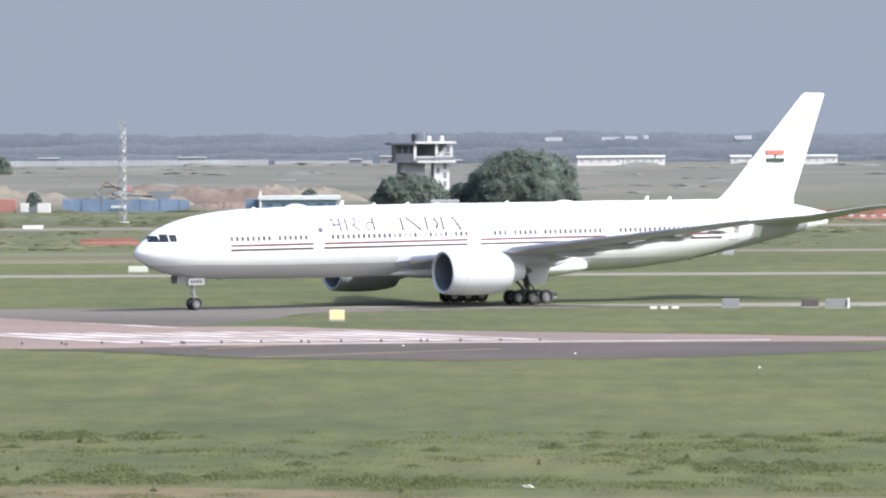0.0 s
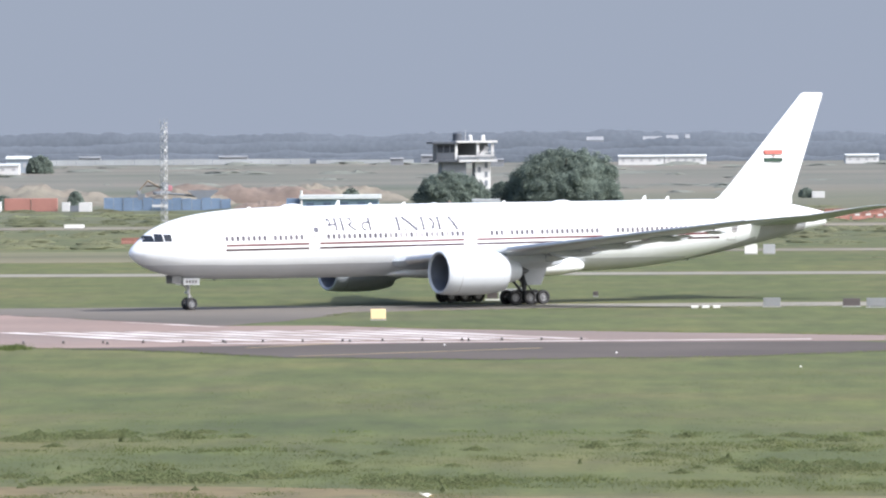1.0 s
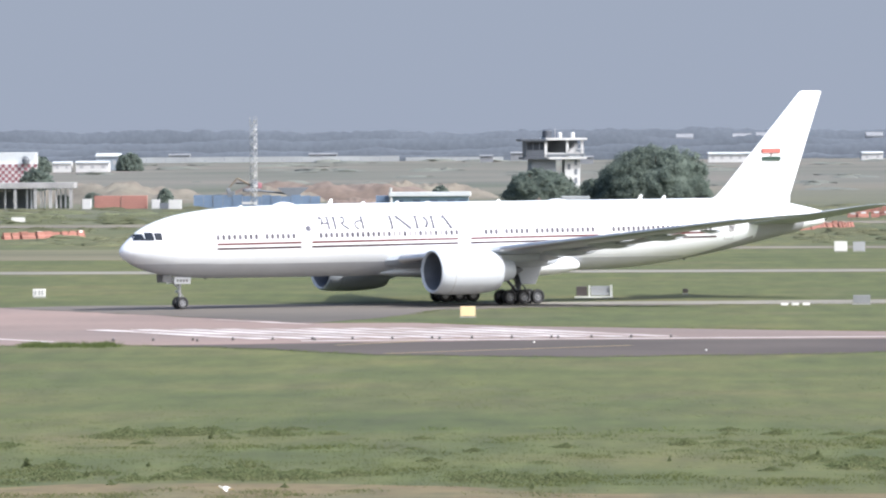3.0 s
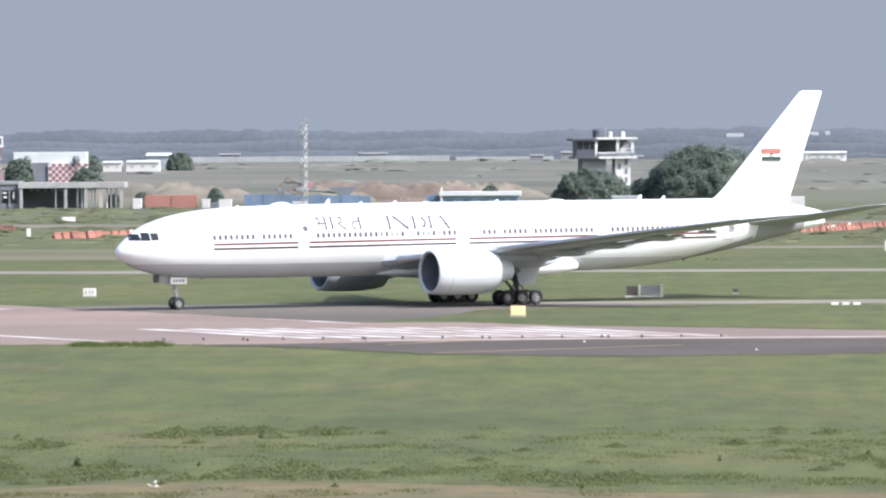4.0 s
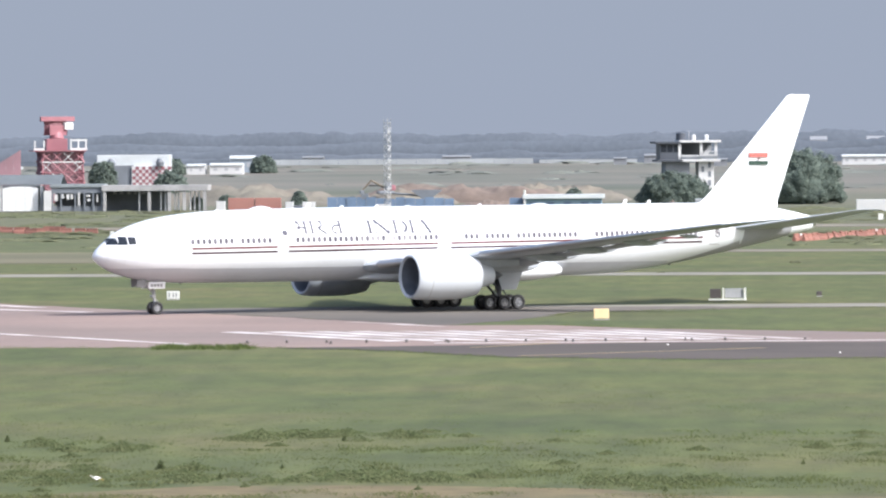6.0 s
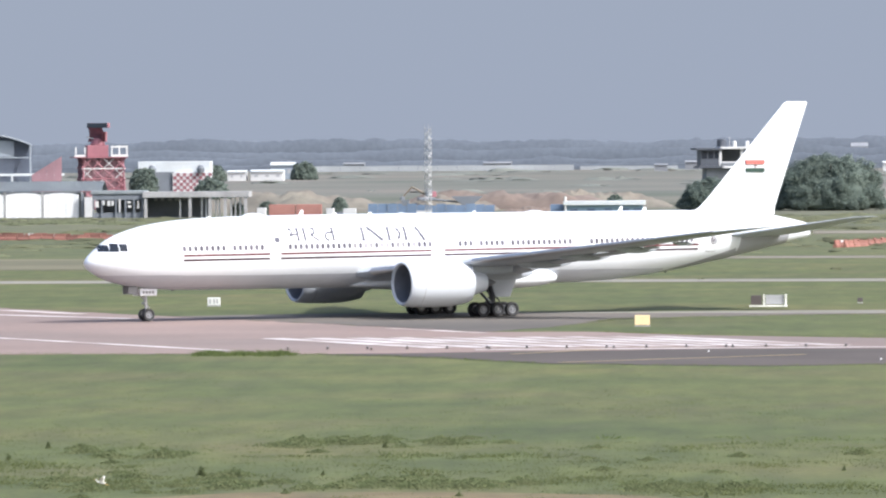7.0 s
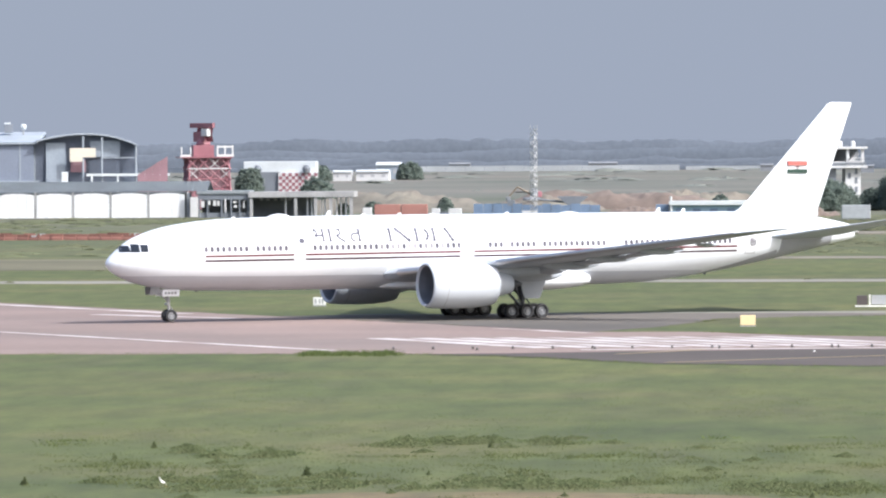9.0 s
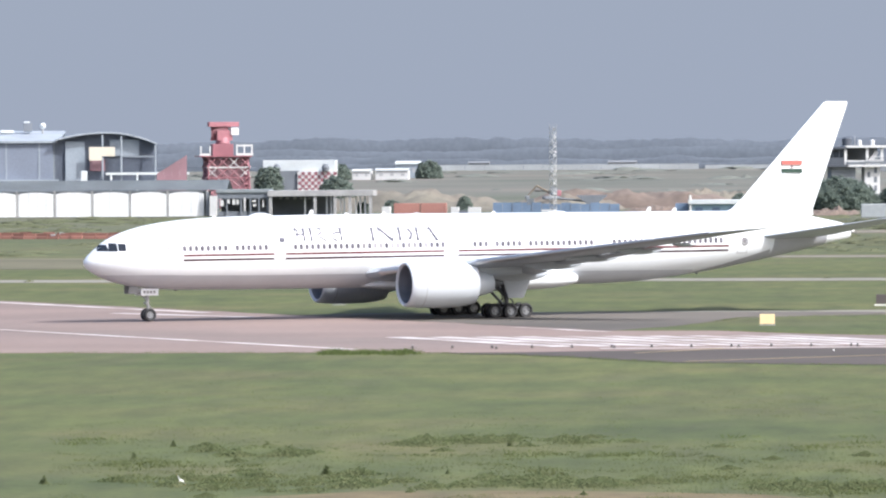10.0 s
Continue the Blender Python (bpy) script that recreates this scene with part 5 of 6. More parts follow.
def hangar():
    t = thing("hangar", -228, 1950, 0, 8, "large grey aircraft hangar with an arched side bay", "hangar")
    # the main hall: front panel with painted shade under a low pitched roof
    part("wall_rear", box(bmesh.new(), (-28, 46, 8), (44, 0.4, 16)), HANGAR, t)
    part("opening", box(bmesh.new(), (-29, 1.8, 8.1), (43, 0.5, 16.2)), HANGAR_SHADE, t, "hall front panel with shade painted dark")
    for x in (-49.5, -40, -30.5, -21, -11.5):
        part("front_column", box(bmesh.new(), (x, 1.5, 8), (0.5, 0.14, 16)), HANGAR, t)
    part("plinth", box(bmesh.new(), (-28, 1.0, 2.8), (44, 1.6, 5.6)), HANGAR, t, "pale grey lower wall")
    rings = [[Vector((x0, y, z)), Vector((x1, y, z)), Vector((x1, y, z + 0.6)), Vector((x0, y, z + 0.6))] for x0, x1, y, z in ((-51, -6.5, 0.6, 16.1), (-51, -3.5, 22, 19.0), (-51, -3.5, 47, 16.1))]
    part("roof", loft(bmesh.new(), rings), HANGAR_ROOF, t, "pale low-pitched sheet roof")
    # the arched bay beside it
    arch = [(-7.0 + 29.5 * k / 20, 18.7 - 2.1 * (1 - k / 10) ** 2 if k < 10 else 18.7 - 3.4 * (k / 10 - 1) ** 2) for k in range(21)]
    bm = bmesh.new()
    loft(bm, [[Vector((x, y, z + dz)) for y, dz in ((-1, 0), (30, 0), (30, 0.5), (-1, 0.5))] for x, z in arch])
    part("arch_roof", bm, HANGAR_ROOF, t, "pale arched roof edge")
    bm = bmesh.new()
    loft(bm, [[Vector((x, 2, 0)) for x, z in arch], [Vector((x, 2, z)) for x, z in arch]], closed=False)
    bmesh.ops.solidify(bm, geom=bm.faces[:], thickness=0.3)
    part("front", bm, HANGAR_SHADE, t, "grey bay front with painted shade")
    part("door_leaf", box(bmesh.new(), (-1.2, 1.5, 8.2), (5.6, 0.5, 16.4)), HANGAR, t, "pale grey sliding door leaf")
    part("gable_panel", box(bmesh.new(), (13.0, 1.6, 14.6), (8.5, 0.4, 4.6)), HANGAR, t, "pale upper cladding panel")
    part("red_panel", box(bmesh.new(), (5.2, 1.6, 9.6), (4.4, 0.3, 3.4)), HOARDING, t, "faded red panel")
    board_paint = mat_board()
    part("notice_board", box(bmesh.new(), (4.6, -1.6, 12.9), (3.6, 0.3, 3.9)), board_paint, t, "cream board on the hangar")
    part("notice_board", box(bmesh.new(), (8.3, -1.6, 13.5), (3.8, 0.3, 2.7)), board_paint, t, "cream board on the hangar")
    for x, z in ((6.6, 18.2), (12.0, 17.9), (21.8, 15.4)):
        part("frame_post", rod(bmesh.new(), (x, -1.2, 0), (x, -1.2, z), 0.28, n=6), HANGAR_ROOF, t, "slender steel post")
    part("tie_beam", box(bmesh.new(), (17, -1.2, 12.0), (10, 0.3, 0.3)), HANGAR_ROOF, t)
    part("frame_beam", box(bmesh.new(), (19.5, -2, 7.1), (24, 0.5, 0.7)), ROOF_WHITE, t, "pale steel beam")
    for x in (9, 16.5, 27.5, 30.5):
        part("frame_post", rod(bmesh.new(), (x, -2, 0), (x, -2, 7.0), 0.3, n=6), ROOF_WHITE, t)
    part("tank", box(bmesh.new(), (1.2, -4, 6.0), (1.9, 2, 4.0), 0.2), ROOF_WHITE, t, "white upright tank")
    part("roof_unit", box(bmesh.new(), (-14.5, 16, 20.6), (2.4, 2, 2.6), 0.1), DARK_HAZED, t, "dark roof plant box")
    part("roof_unit", box(bmesh.new(), (-14.8, 16, 22.1), (1.8, 1.6, 0.5), 0.1), ROOF_WHITE, t)
    part("roof_unit", box(bmesh.new(), (-20.5, 16, 19.4), (4.0, 2, 0.9), 0.2), ROOF_WHITE, t)
    part("roof_mast", rod(bmesh.new(), (-10.2, 16, 18.5), (-10.2, 16, 20.8), 0.3, n=6), MAST_STEEL, t)
    part("dish", lathe(bmesh.new(), [(-0.4, 0.15), (-0.15, 0.65), (0.15, 0.95), (0.22, 0.95), (0.0, 0.6), (-0.15, 0.1)], (-10.2, 15.6, 21.0), "y", 14), ROOF_WHITE, t, "white dish aerial")


def mat_board():
    return mat("cream_board", (0.62, 0.57, 0.48), 0.7, vary=0.1, scale=0.5)


hangar()


# ---- barriers, signs and cabinets on the grass ----
def barrier(x, y, yaw, group, white, seed):
    t = thing("plastic_barrier", x, y, 0, yaw, "orange plastic road barrier with a white top" if white else "orange plastic road barrier on the grass", "barrier", group)
    bm = bmesh.new()
    rings = [[Vector((u, s * w, z)) for s, w, z in ((-1, 0.3, 0), (-1, 0.26, 0.35), (-1, 0.12, 0.55), (-1, 0.09, 1.0), (1, 0.09, 1.0), (1, 0.12, 0.55), (1, 0.26, 0.35), (1, 0.3, 0))] for u in (-0.95, 0.95)]
    loft(bm, rings)
    part("body", bm, BARRIER, t)
    if white:
        part("band", box(bmesh.new(), (0, 0, 0.85), (0.9, 0.22, 0.36), 0.03), PLASTER, t, "white top block")
    return t


for (x0, y0), (x1, y1), white in (((-152, 1106), (-98, 1092), False), ((-150, 1116), (-104, 1103), False), ((-84, 1001), (-73.5, 1020), False), ((-83.4, 1008), (-75, 1024), False), ((-51.5, 966), (-43, 966), False), ((-51, 969), (-44, 969), False), ((48, 1200), (104, 1200), True), ((50, 1250), (112, 1250), False), ((54, 1290), (118, 1290), False), ((12.5, 973), (43, 1082), False), ((13.8, 973), (44.3, 1082), False)):
    rng = random.Random(int(x0) + 500)
    n = int(math.hypot(x1 - x0, y1 - y0) / 2.05)
    along = math.degrees(math.atan2(y1 - y0, x1 - x0))
    for k in range(n):
        u = (k + 0.5) / n
        b = barrier(x0 + (x1 - x0) * u + rng.uniform(-0.15, 0.15), y0 + (y1 - y0) * u + rng.uniform(-0.3, 0.3), along + rng.uniform(-7, 7), "orange barriers", white or rng.random() < 0.05, k)
        b.scale = (1, 1, rng.uniform(0.75, 1.1))


def board(name, x, y, w, h, m, label, edge=None, legs=True, cat="sign", group=""):
    t = thing(name, x, y, 0, 0, label, cat, group)
    lift = 0.12
    part("panel", box(bmesh.new(), (0, 0, lift + (h - lift) / 2), (w, 0.22, h - lift), 0.03), m, t)
    for k in (-1, 1):
        part("leg", rod(bmesh.new(), (k * w * 0.35, 0, -0.02), (k * w * 0.35, 0, lift + 0.05), 0.04, n=8), MAST_STEEL, t)
    part("base", box(bmesh.new(), (0, 0, 0.02), (w * 1.06, 0.6, 0.07), 0.01), CONCRETE, t)
    if edge:
        part("edge", box(bmesh.new(), (w / 2 + 0.1, -0.05, h / 2 + 0.03), (0.2, 0.35, h + 0.05), 0.02), edge, t, "white end post")
    return t


sign = board("taxiway_sign", -8.75, 560, 1.24, 0.92, YELLOW, "yellow taxiway guidance sign box on the grass")
board("taxiway_sign", 25.1, 595, 1.5, 0.82, SIGN_GREY, "weathered grey back of a taxiway sign", group="sign backs")
board("taxiway_sign", 32.0, 594, 1.5, 0.74, SIGN_DARK, "dark brown back of a taxiway sign", group="sign backs")
board("taxiway_sign", 34.1, 591, 1.9, 0.84, SIGN_GREY, "grey back of a taxiway sign with a white end", SIGN_WHITE, group="sign backs")
wb = board("marker_board", -50.1, 637, 1.2, 0.84, SIGN_WHITE, "small white marker board with dark bars on the grass")
for k in (-0.36, 0.02, 0.3):
    part("mark_bar", box(bmesh.new(), (k, -0.125, 0.48), (0.1, 0.02, 0.4)), SIGN_GREY, wb)

board("marker_stake", 10.4, 637, 0.5, 0.5, SIGN_DARK, "small dark marker stake in the grass beside the taxiway", cat="marker")


def cabinet_frame():
    t = thing("equipment_cabinet", 1.8, 625, 0, 0, "low equipment cabinet in a white frame beside the taxiway", "cabinet")
    part("cabinet", box(bmesh.new(), (-1.1, 0, 0.62), (1.0, 0.6, 0.85), 0.03), SIGN_DARK, t, "dark cabinet")
    part("screen", box(bmesh.new(), (0.6, 0, 0.65), (1.7, 0.08, 0.85), 0.02), LINE_GREY, t, "grey mesh screen")
    part("post", box(bmesh.new(), (1.6, -0.1, 0.6), (0.2, 0.25, 1.1), 0.02), SIGN_WHITE, t, "white post")
    part("post", box(bmesh.new(), (-0.4, -0.1, 0.6), (0.14, 0.2, 1.05), 0.02), SIGN_WHITE, t, "white post")
    part("base", box(bmesh.new(), (0, -0.1, 0.06), (3.5, 0.9, 0.14), 0.02), SIGN_WHITE, t, "white base slab")


cabinet_frame()
for k in range(3):
    t = tagged(new("edge_block", mesh_of(box(bmesh.new(), (0, 0, 0.11), (0.62, 0.4, 0.22), 0.03), "edge_block", SIGN_WHITE)), "low white painted concrete block on the grass", "block", "edge blocks")
    t.matrix_basis = pose(18.3 + 0.95 * k, 593, 0)
board("junction_box", -34.4, 768, 2.2, 0.75, BOX_GREEN, "pale green junction box on the grass", cat="box")
board("marker_slab", -68.8, 1143, 3.4, 0.7, SIGN_WHITE, "long white marker slab on the grass", cat="marker")
board("marker_slab", -98.0, 1200, 2.4, 0.9, SIGN_WHITE, "small white frame marker on the grass", cat="marker")
board("marker_slab", 30.6, 1205, 0.9, 1.2, SIGN_WHITE, "small white post marker on the grass", cat="marker")
board("marker_slab", -89.5, 1022, 0.6, 1.3, SIGN_WHITE, "small white post marker on the grass", cat="marker")
board("equipment_box", 33.6, 858, 1.6, 1.3, SIGN_WHITE, "white equipment box on the grass", cat="box", group="equipment boxes")
board("equipment_box", 35.9, 858, 1.5, 1.25, LINE_GREY, "pale grey equipment box on the grass", cat="box", group="equipment boxes")


tree(76.6, 1620, 3.6, 2.5, "small dusty bush on the plain beside a white cabin", 71, 700, 0.3, "bush", 0.2, "bush")
container(79.4, 1617, 3.0, 1.5, PLASTER, "small white cabin beside a bush on the plain", "white cabins", "cabin")
container(32.4, 1340, 6.2, 2.4, PLASTER, "white steel site container beside the trees", "white containers")
tank = thing("water_tank", 0.4, 1323, 0, 0, "pale box-shaped water tank standing before the trees", "tank")
part("shell", box(bmesh.new(), (0, 0, 1.6), (5.6, 2.4, 2.7), 0.2), FAR_WALL, tank)
for k in (-1, 1):
    part("cradle", box(bmesh.new(), (k * 1.6, 0, 0.15), (0.5, 2.2, 0.4), 0.03), CONCRETE, tank, "concrete cradle")


def runway_light(x, y, label, group, h=0.3):
    bm = bmesh.new()
    lathe(bm, [(0, 0.11), (0.04, 0.12), (0.07, 0.08), (h - 0.05, 0.08), (h - 0.02, 0.08), (h, 0.01)], (0, 0, 0), "z", 12, caps=True)
    t = thing("runway_light", x, y, 0.03, 0, label, "light", group)
    part("base", bm, SIGN_DARK, t)
    part("lens", lathe(bmesh.new(), [(h, 0.06), (h + 0.03, 0.05), (h + 0.05, 0.005)], (0, 0, 0), "z", 12, caps=True), SIGN_GREY, t)
    return t


first = runway_light(-33.9, 500.0, "small dark threshold light on the runway edge", "threshold lights", 0.2)
for k in range(1, 15):
    copy_thing(first, pose(-33.9 + 2.93 * k, 500.0 + 0.1 * k, 0.03))
for x, y in ((-19.0, 498.6), (-9.9, 499.2), (-1.2, 500.4), (-27.6, 497.6)):
    copy_thing(first, pose(x, y, 0.03))
for x, y in ((9.1, 470.5), (-2.9, 490.5), (20.4, 440)):
    t = runway_light(x, y, "small pale edge light in the grass", "edge lights", 0.12)
    for c in t.children:
        c.data = c.data.copy()
        c.data.materials[0] = SIGN_WHITE
        c.scale = (0.7, 0.7, 0.7)


# ---- turf in the foreground ----
def blades(bm, x, y, h, w, n, rng, z=0.0):
    for _ in range(n):
        a = rng.uniform(0, 6.28)
        px, py = x + rng.gauss(0, w), y + rng.gauss(0, w)
        lean = Vector((rng.gauss(0, 0.9), rng.gauss(0, 0.9), 0.8)) * h * rng.uniform(0.6, 1.2)
        s = Vector((math.cos(a), math.sin(a), 0)) * h * 0.13
        p = Vector((px, py, z))
        bm.append((p - s, p + s, p + lean))


def tufts():
    rng = random.Random(9)
    tris = []
    for _ in range(15000):
        y = 283 + 200 * rng.random() ** 1.5
        x = rng.uniform(-0.108 * y - 4, 0.068 * y + 3)
        d = noise.noise(Vector((x * 0.07, y * 0.03, 2.0))) + 0.5 * noise.noise(Vector((x * 0.25, y * 0.11, 7.0)))
        if d < rng.uniform(-0.2, 0.45) or (295 > y and -28 < x < -2 and d < 0.3) or (287 > y and d < 0.1) or y > 400 + 60 * rng.random():
            continue
        blades(tris, x, y, rng.uniform(0.05, 0.13), 0.4, 7, rng)
    for _ in range(20000):
        y = 282 + 66 * rng.random() ** 1.2
        x = rng.uniform(-0.108 * y - 4, 0.068 * y + 3)
        d = noise.noise(Vector((x * 0.16, y * 0.09, 12.0))) + 0.6 * noise.noise(Vector((x * 0.5, y * 0.3, 17.0)))
        if d < rng.uniform(-0.1, 0.5) or (295 > y and -28 < x < -2 and d < 0.2):
            continue
        blades(tris, x, y, rng.uniform(0.07, 0.2) * (0.7 + d), 0.35, 6, rng)
    for edge in ([(-60, 494.5), (-31, 489.5), (-22, 480), (-14, 466), (0, 459), (18, 463), (30, 474), (34, 486), (60, 497)], [(60, 499), (33, 508), (9.4, 525), (-3.8, 534), (-12, 545)], [(-13.5, 572), (-11, 585), (-3, 591), (20, 597.5), (60, 597.5)]):
        for (xa, ya), (xb, yb) in zip(edge, edge[1:]):
            for _ in range(int(math.hypot(xb - xa, yb - ya) * 9)):
                u = rng.random()
                blades(tris, xa + (xb - xa) * u, ya + (yb - ya) * u + rng.gauss(0, 0.9), rng.uniform(0.05, 0.17), 0.25, 6, rng)
    me = bpy.data.meshes.new("grass_tufts")
    me.from_pydata([p for t in tris for p in t], [], [(3 * k, 3 * k + 1, 3 * k + 2) for k in range(len(tris))])
    me.materials.append(TUFT)
    tagged(new("grass_tufts", me), "uneven green grass tufts over the turf", "grass", kind="stuff")


tufts()


def weed(x, y, h, w, rng, wide):
    """A brushy clump: leaves thick at the heart and thinning outwards, on thin stems."""
    t = thing("weed", x, y, 0, rng.uniform(0, 360), "low wide clump of dark green weeds in the turf" if wide else "small upright leafy weed in the turf", "plant", "weeds")
    bm = bmesh.new()
    for _ in range(int(80 + 640 * w)):
        u, v = rng.gauss(0, 0.46), rng.gauss(0, 0.46)
        f = math.exp(-1.3 * (u * u + v * v)) * (0.75 + 0.5 * noise.noise(Vector((u * 3 + x, v * 3, 1))))
        p = Vector((u * w, v * w * 1.6, max(0.02, h * f * rng.random() ** 0.7)))
        s = rng.uniform(0.035, 0.09)
        nrm = Vector((rng.gauss(0, 0.6), rng.gauss(0, 0.6) - 0.2, 0.8)).normalized()
        a = nrm.orthogonal().normalized()
        a.rotate(Matrix.Rotation(rng.uniform(0, 6.28), 3, nrm))
        b = nrm.cross(a)
        bm.faces.new([bm.verts.new(q) for q in (p - a * s, p - b * s * 0.5, p + a * s, p + b * s * 0.5)])
    part("leaves", bm, WEED, t)
    bm = bmesh.new()
    for k in range(5):
        a = 6.28 * k / 5 + rng.uniform(-0.4, 0.4)
        rod(bm, (0, 0, -0.02), (math.cos(a) * w * 0.35, math.sin(a) * w * 0.35, h * 0.8), 0.01, 0.005, 5)
    part("stem", bm, WEED, t)
    return t


def weeds():
    rng = random.Random(21)
    kinds = [weed(-40 + 3 * k, 300 + 2 * k, h, w, rng, w > 0.4) for k, (h, w) in enumerate(((0.26, 0.22), (0.5, 0.14), (0.3, 0.7), (0.34, 1.1), (0.46, 1.0), (0.52, 0.2)))]

    def put(x, y, choice, lo, hi):
        s = rng.uniform(lo, hi)
        copy_thing(kinds[rng.choice(choice)], pose(x, y, 0, 0, 0, rng.uniform(-25, 25))).scale = (s, s, s)

    # bands where the growth is rank: from, to, spread in depth, how many
    for (xa, ya), (xb, yb), deep, n in (((-20.5, 301), (-9.5, 300), 3.5, 30), ((-5.6, 298), (2.0, 297), 3.0, 22), ((-24, 344), (-12, 341), 6, 24), ((-34, 333), (-28, 330), 7, 12), ((9, 311), (18, 306), 5, 22), ((-31, 300), (-21, 302), 7, 16), ((4, 330), (22, 335), 7, 16)):
        for _ in range(n):
            u = rng.random()
            put(xa + (xb - xa) * u, ya + (yb - ya) * u + rng.gauss(0, deep * 0.5), (2, 3, 3, 4, 4), 0.5, 1.1)
    n = 0
    while n < 46:
        y = 284 + 62 * rng.random() ** 1.1
        x = rng.uniform(-0.108 * y - 3, 0.068 * y + 2)
        put(x, y, (0, 0, 2, 2, 3, 3, 2, 0, 1, 5), 0.4, 0.9)
        n += 1
    for x, y, w in ((-36.4, 489.0, 3.2), (-38.8, 489.5, 2.0), (-34.0, 488.6, 2.2)):
        tris = []
        for _ in range(140):
            u = rng.gauss(0, 0.33)
            blades(tris, x + u * w, y + rng.gauss(0, 1.6), rng.uniform(0.2, 0.5) * math.exp(-1.5 * u * u), 0.15, 7, rng)
        me = bpy.data.meshes.new("grass_clump")
        me.from_pydata([q for t in tris for q in t], [], [(3 * k, 3 * k + 1, 3 * k + 2) for k in range(len(tris))])
        me.materials.append(TUFT)
        tagged(new("grass_clump", me), "rank clump of tall green grass at the runway edge", "grass", kind="stuff")


weeds()


def low_dome(pts, faces, x, y, wx, wy, h, rng):
    """One low, uneven bush with gently sloping sides, added to a list of points and faces."""
    off = Vector((rng.uniform(0, 99), rng.uniform(0, 99), 0))
    n, rows, at = 14, ((1.0, -0.06), (0.82, 0.33), (0.58, 0.66), (0.3, 0.91), (0.04, 1.0)), len(pts)
    for r, z in rows:
        for k in range(n):
            d = Vector((math.cos(6.2832 * k / n), math.sin(6.2832 * k / n), z))
            q = 1 + 0.55 * noise.noise(d * 1.7 + off) + 0.25 * noise.noise(d * 5 + off)
            pts.append((x + d.x * r * wx * q, y + d.y * r * wy * q, z * h * q))
    faces += [(at + i * n + k, at + i * n + (k + 1) % n, at + (i + 1) * n + (k + 1) % n, at + (i + 1) * n + k) for i in range(len(rows) - 1) for k in range(n)]


def scrub():
    """Low scrub scattered over the rough grass beyond the taxiway."""
    rng = random.Random(77)
    pts, faces = [], []
    n = 0
    while n < 700:
        near = n > 690
        y = 745 + 90 * rng.random() if near else 930 + 490 * rng.random()
        x = rng.uniform(-0.135 * y, 0.075 * y)
        if abs(y - 1142) < 26 or (not near and noise.noise(Vector((x * 0.02, y * 0.012, 3.0))) < rng.uniform(-0.35, 0.25)):
            continue
        w = rng.uniform(1.0, 3.2) * (0.5 + y / 1400) * (0.35 if near else 1)
        h = rng.uniform(0.14, 0.46) * (0.5 if near else 1)
        low_dome(pts, faces, x, y, w, w * 1.6, h, rng)
        for _ in range(12):
            d = Vector((rng.gauss(0, 1), rng.gauss(0, 1), abs(rng.gauss(0, 1)))).normalized()
            p = Vector((x + d.x * w, y + d.y * w * 1.5, d.z * h))
            a = Vector((rng.uniform(-1, 1), rng.uniform(-1, 1), 0.6)) * 0.16
            b = Vector((rng.uniform(-1, 1), rng.uniform(-1, 1), 0.0)) * 0.16
            faces.append([len(pts), len(pts) + 1, len(pts) + 2])
            pts += [p - b, p + b, p + a]
        n += 1
    me = bpy.data.meshes.new("scrub")
    me.from_pydata(pts, [], faces)
    me.polygons.foreach_set("use_smooth", [True] * len(me.polygons))
    me.materials.append(SCRUB)
    tagged(new("scrub", me), "low green scrub over the rough grass", "scrub", kind="stuff")


scrub()


def far_scrub():
    """Hedges and scattered bushes over the far plain, thickening towards the woods."""
    rng = random.Random(78)
    pts, faces = [], []
    for _ in range(420):
        y = 1500 + 2300 * rng.random() ** 0.8
        x = rng.uniform(-0.14 * y, 0.08 * y)
        if noise.noise(Vector((x * 0.012, y * 0.004, 3.0))) < rng.uniform(-0.15, 0.35):
            continue
        w, h = rng.uniform(2, 10) * y / 2500, rng.uniform(0.3, 1.1) * y / 2500
        low_dome(pts, faces, x, y, w, w * 1.6, h, rng)
    me = bpy.data.meshes.new("bushes")
    me.from_pydata(pts, [], faces)
    me.polygons.foreach_set("use_smooth", [True] * len(me.polygons))
    me.materials.append(SCRUB_HAZED)
    tagged(new("bushes", me), "scattered bushes and hedges on the far plain, painted hazy grey-green", "bushes", kind="stuff")


far_scrub()


# ---- the egret ----
BIRD_WINGS = []


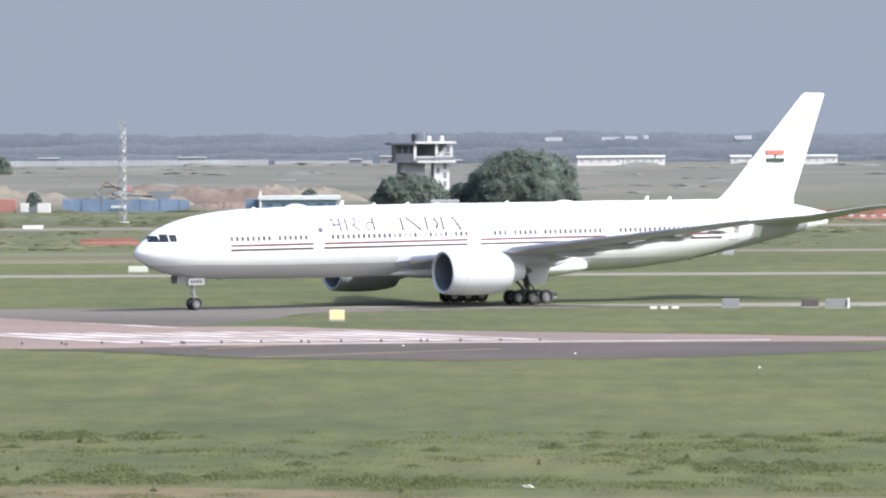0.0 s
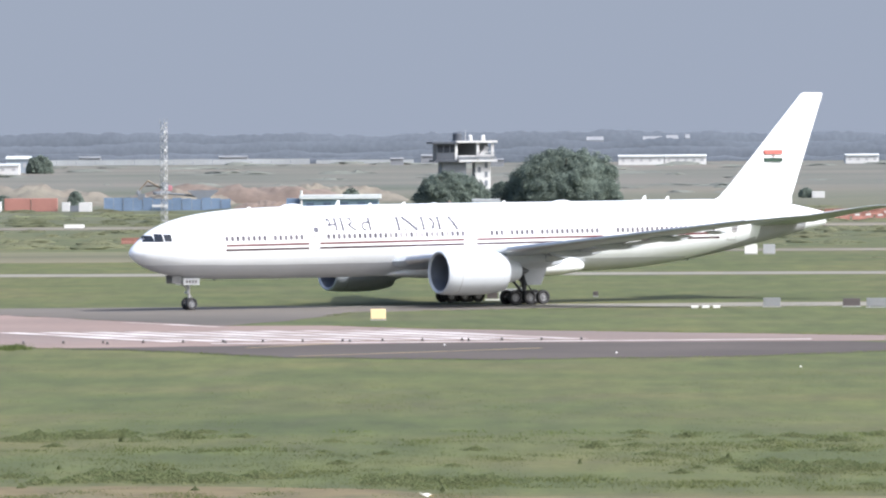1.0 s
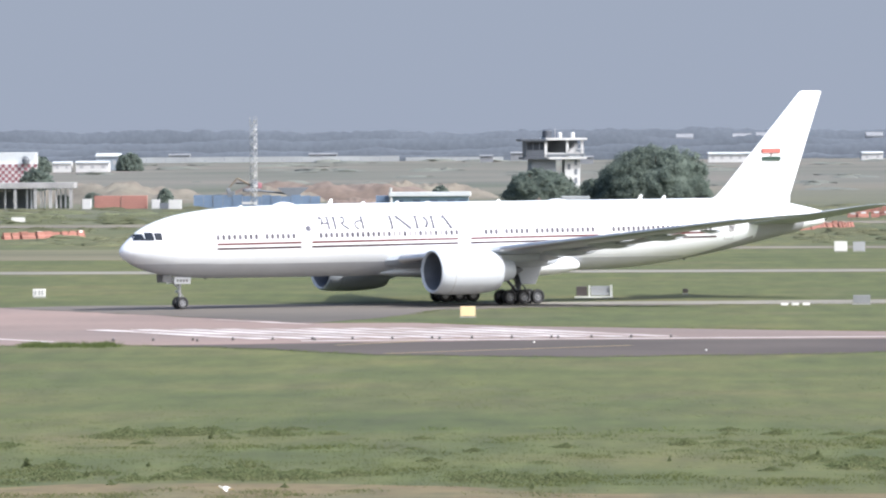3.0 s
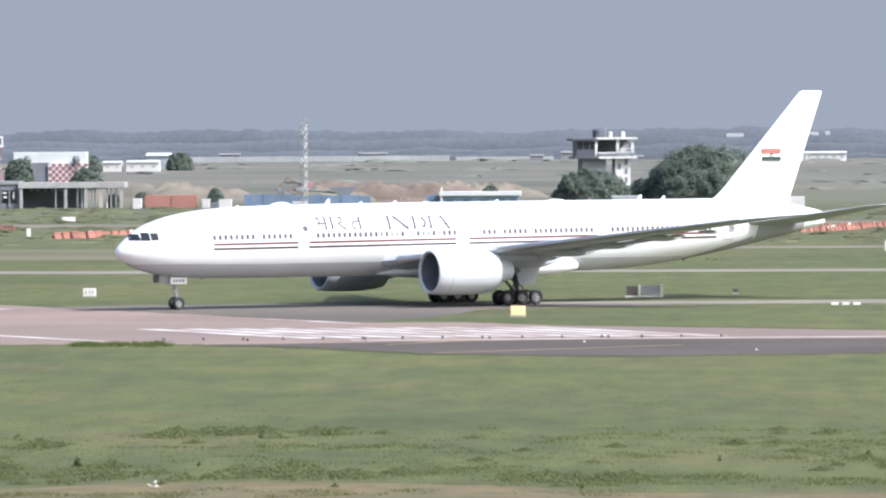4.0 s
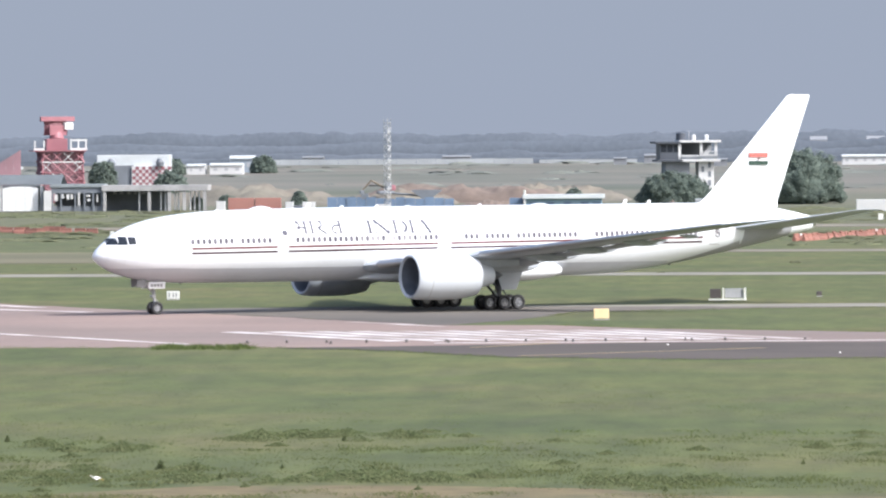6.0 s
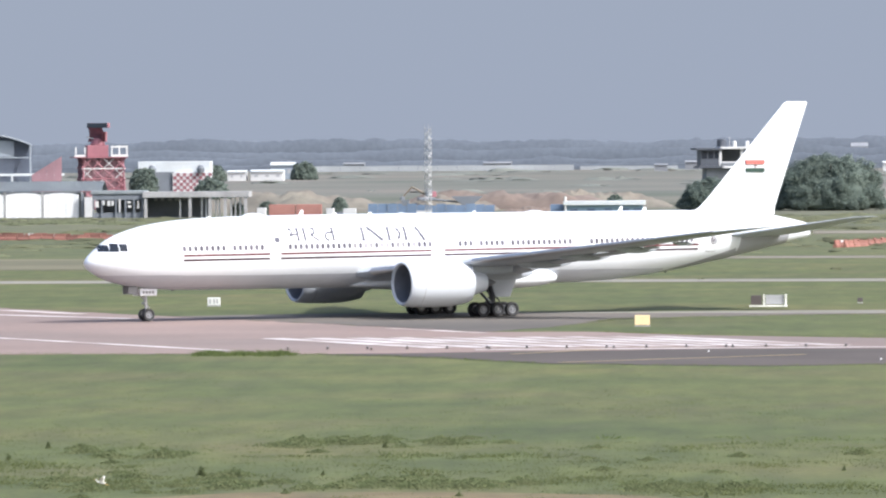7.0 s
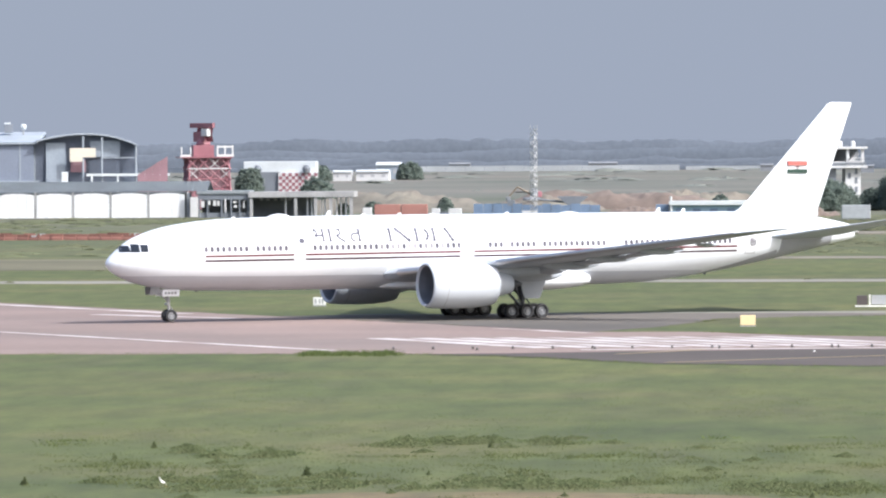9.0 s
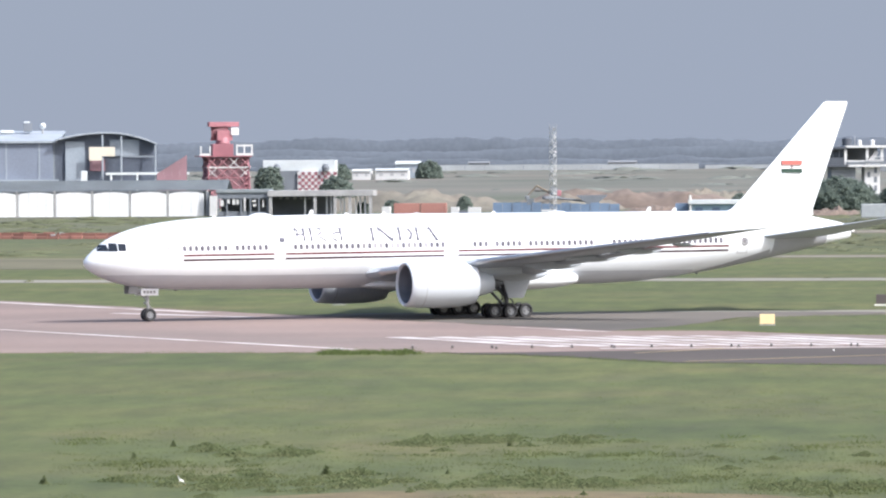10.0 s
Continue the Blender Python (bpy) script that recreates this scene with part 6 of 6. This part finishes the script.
def egret():
    t = thing("egret", 3.6, 284, 0.6, 0, "white egret flying low over the grass and settling", "bird")
    prof = [(-0.3, 0.01), (-0.22, 0.05), (-0.1, 0.085), (0.02, 0.095), (0.14, 0.07), (0.24, 0.03), (0.3, 0.005)]
    part("body", lathe(bmesh.new(), prof, (0, 0, 0), "x", 12), FEATHER, t, smooth=True)
    bm = bmesh.new()
    rod(bm, (-0.26, 0, 0.02), (-0.34, 0, 0.1), 0.035, 0.028, 8)
    rod(bm, (-0.34, 0, 0.1), (-0.42, 0, 0.1), 0.035, 0.03, 8)
    part("neck", bm, FEATHER, t, smooth=True)
    part("beak", rod(bmesh.new(), (-0.42, 0, 0.1), (-0.52, 0, 0.09), 0.016, 0.003, 6), BEAK, t, "yellow beak")
    for s in (-1, 1):
        w = part("wing", wing_mesh([(0.0, -0.12, 0.26, 0, 0.06), (0.22, -0.14, 0.24, 0.02, 0.05), (0.42, -0.04, 0.16, 0.0, 0.04), (0.5, 0.06, 0.06, -0.01, 0.04)], side=s), FEATHER, t)
        w.location = (0, s * 0.06, 0.05)
        BIRD_WINGS.append((w, s))
        part("leg", rod(bmesh.new(), (0.2, s * 0.03, -0.04), (0.48, s * 0.03, -0.1), 0.009, n=5), BEAK, t)
    return t


EGRET = egret()
EGRET.scale = (0.68, 0.68, 0.68)


# ---- what moves ----
TAXI_PATH = [  # seconds, nose wheel x, y, heading
    (0, -21.89, 598.08, 31.45), (0.5, -23.76, 596.84, 31.58), (1, -25.84, 595.55, 31.73), (1.5, -27.86, 594.28, 31.84), (2, -29.99, 592.99, 31.98),
    (2.5, -32.03, 591.74, 32.06), (4, -38.73, 588.07, 32.35), (4.5, -40.92, 586.81, 32.36), (5, -43.18, 585.57, 32.42), (5.5, -45.33, 584.42, 32.46),
    (7, -51.62, 582.36, 32.21), (7.5, -53.40, 581.77, 31.87), (8, -55.17, 581.23, 31.42), (8.5, -56.80, 580.82, 30.75), (9, -58.58, 580.48, 29.92),
    (9.5, -60.25, 580.28, 28.79), (10, -61.99, 580.11, 27.57),
]


def rolled(t):
    """Metres that the nose wheel has rolled by t."""
    d, out = 0.0, [0.0]
    for a, b in zip(TAXI_PATH, TAXI_PATH[1:]):
        d += math.hypot(b[1] - a[1], b[2] - a[2])
        out.append(d)
    return float(np.interp(t, [r[0] for r in TAXI_PATH], out))


FLIGHT = [  # seconds, egret x, y, z, nose-up pitch
    (0, 3.54, 284, 0.45, 0), (0.5, 0.43, 281, 0.51, 0), (1, -2.41, 277, 0.49, 0), (1.5, -5.22, 277, 0.54, 0), (2, -8.58, 279, 0.51, 0), (2.5, -11.59, 280, 0.51, 0),
    (3.8, -18.63, 282, 0.55, 0), (4.5, -21.5, 282, 0.5, 0), (5.5, -24.35, 286, 0.65, 5), (5.7, -25.06, 288, 0.7, 5), (6.8, -27.12, 286, 0.8, 8), (7, -27.39, 287, 0.85, 10),
    (7.2, -28.06, 290, 0.88, 18), (7.5, -29.06, 295, 0.82, 35), (8, -30.28, 297, 0.58, 40), (8.5, -30.57, 300, 0.33, 38), (9, -30.59, 300, 0.2, 38), (10, -30.61, 300, 0.2, 38),
]


def flap(t):
    """Wing angle of the egret: beating in flight, folded on the ground."""
    beat = 38 * math.sin(2 * math.pi * 2.6 * t) + 8
    fold = min(1, max(0, (t - 7.9) / 0.9))
    return beat * (1 - fold) - 72 * fold


def motions():
    walk(EGRET, [(t, pose(x, y, z, 0, p, 0)) for t, x, y, z, p in FLIGHT])
    for w, s in BIRD_WINGS:
        walk(w, [(0.1 * k, pose(0, s * 0.06, 0.05, s * flap(0.1 * k))) for k in range(101)])
    for aerial in RADAR:
        walk(aerial, [(0.5 * k, pose(-0.8, 0, 16.2, 0, 0, (0.5 * k - 5.62) / 3.9 * 360 - 12)) for k in range(21)])
    walk(AIRLINER, [(t, pose(x, y, 0.035 + 0.003 * t, 0, 0, a) @ pose(0, 0, 0, 0, -0.053 + 0.0284 * t) @ pose(-5.9, 0, 0)) for t, x, y, a in TAXI_PATH])
    for w, p, r in WHEELS:
        walk(w, [(0.15 * k, Matrix.Translation(p) @ Matrix.Rotation(-rolled(0.15 * k) / r, 4, "Y")) for k in range(67)] + [(10.0, Matrix.Translation(p) @ Matrix.Rotation(-rolled(10.0) / r, 4, "Y"))])


motions()
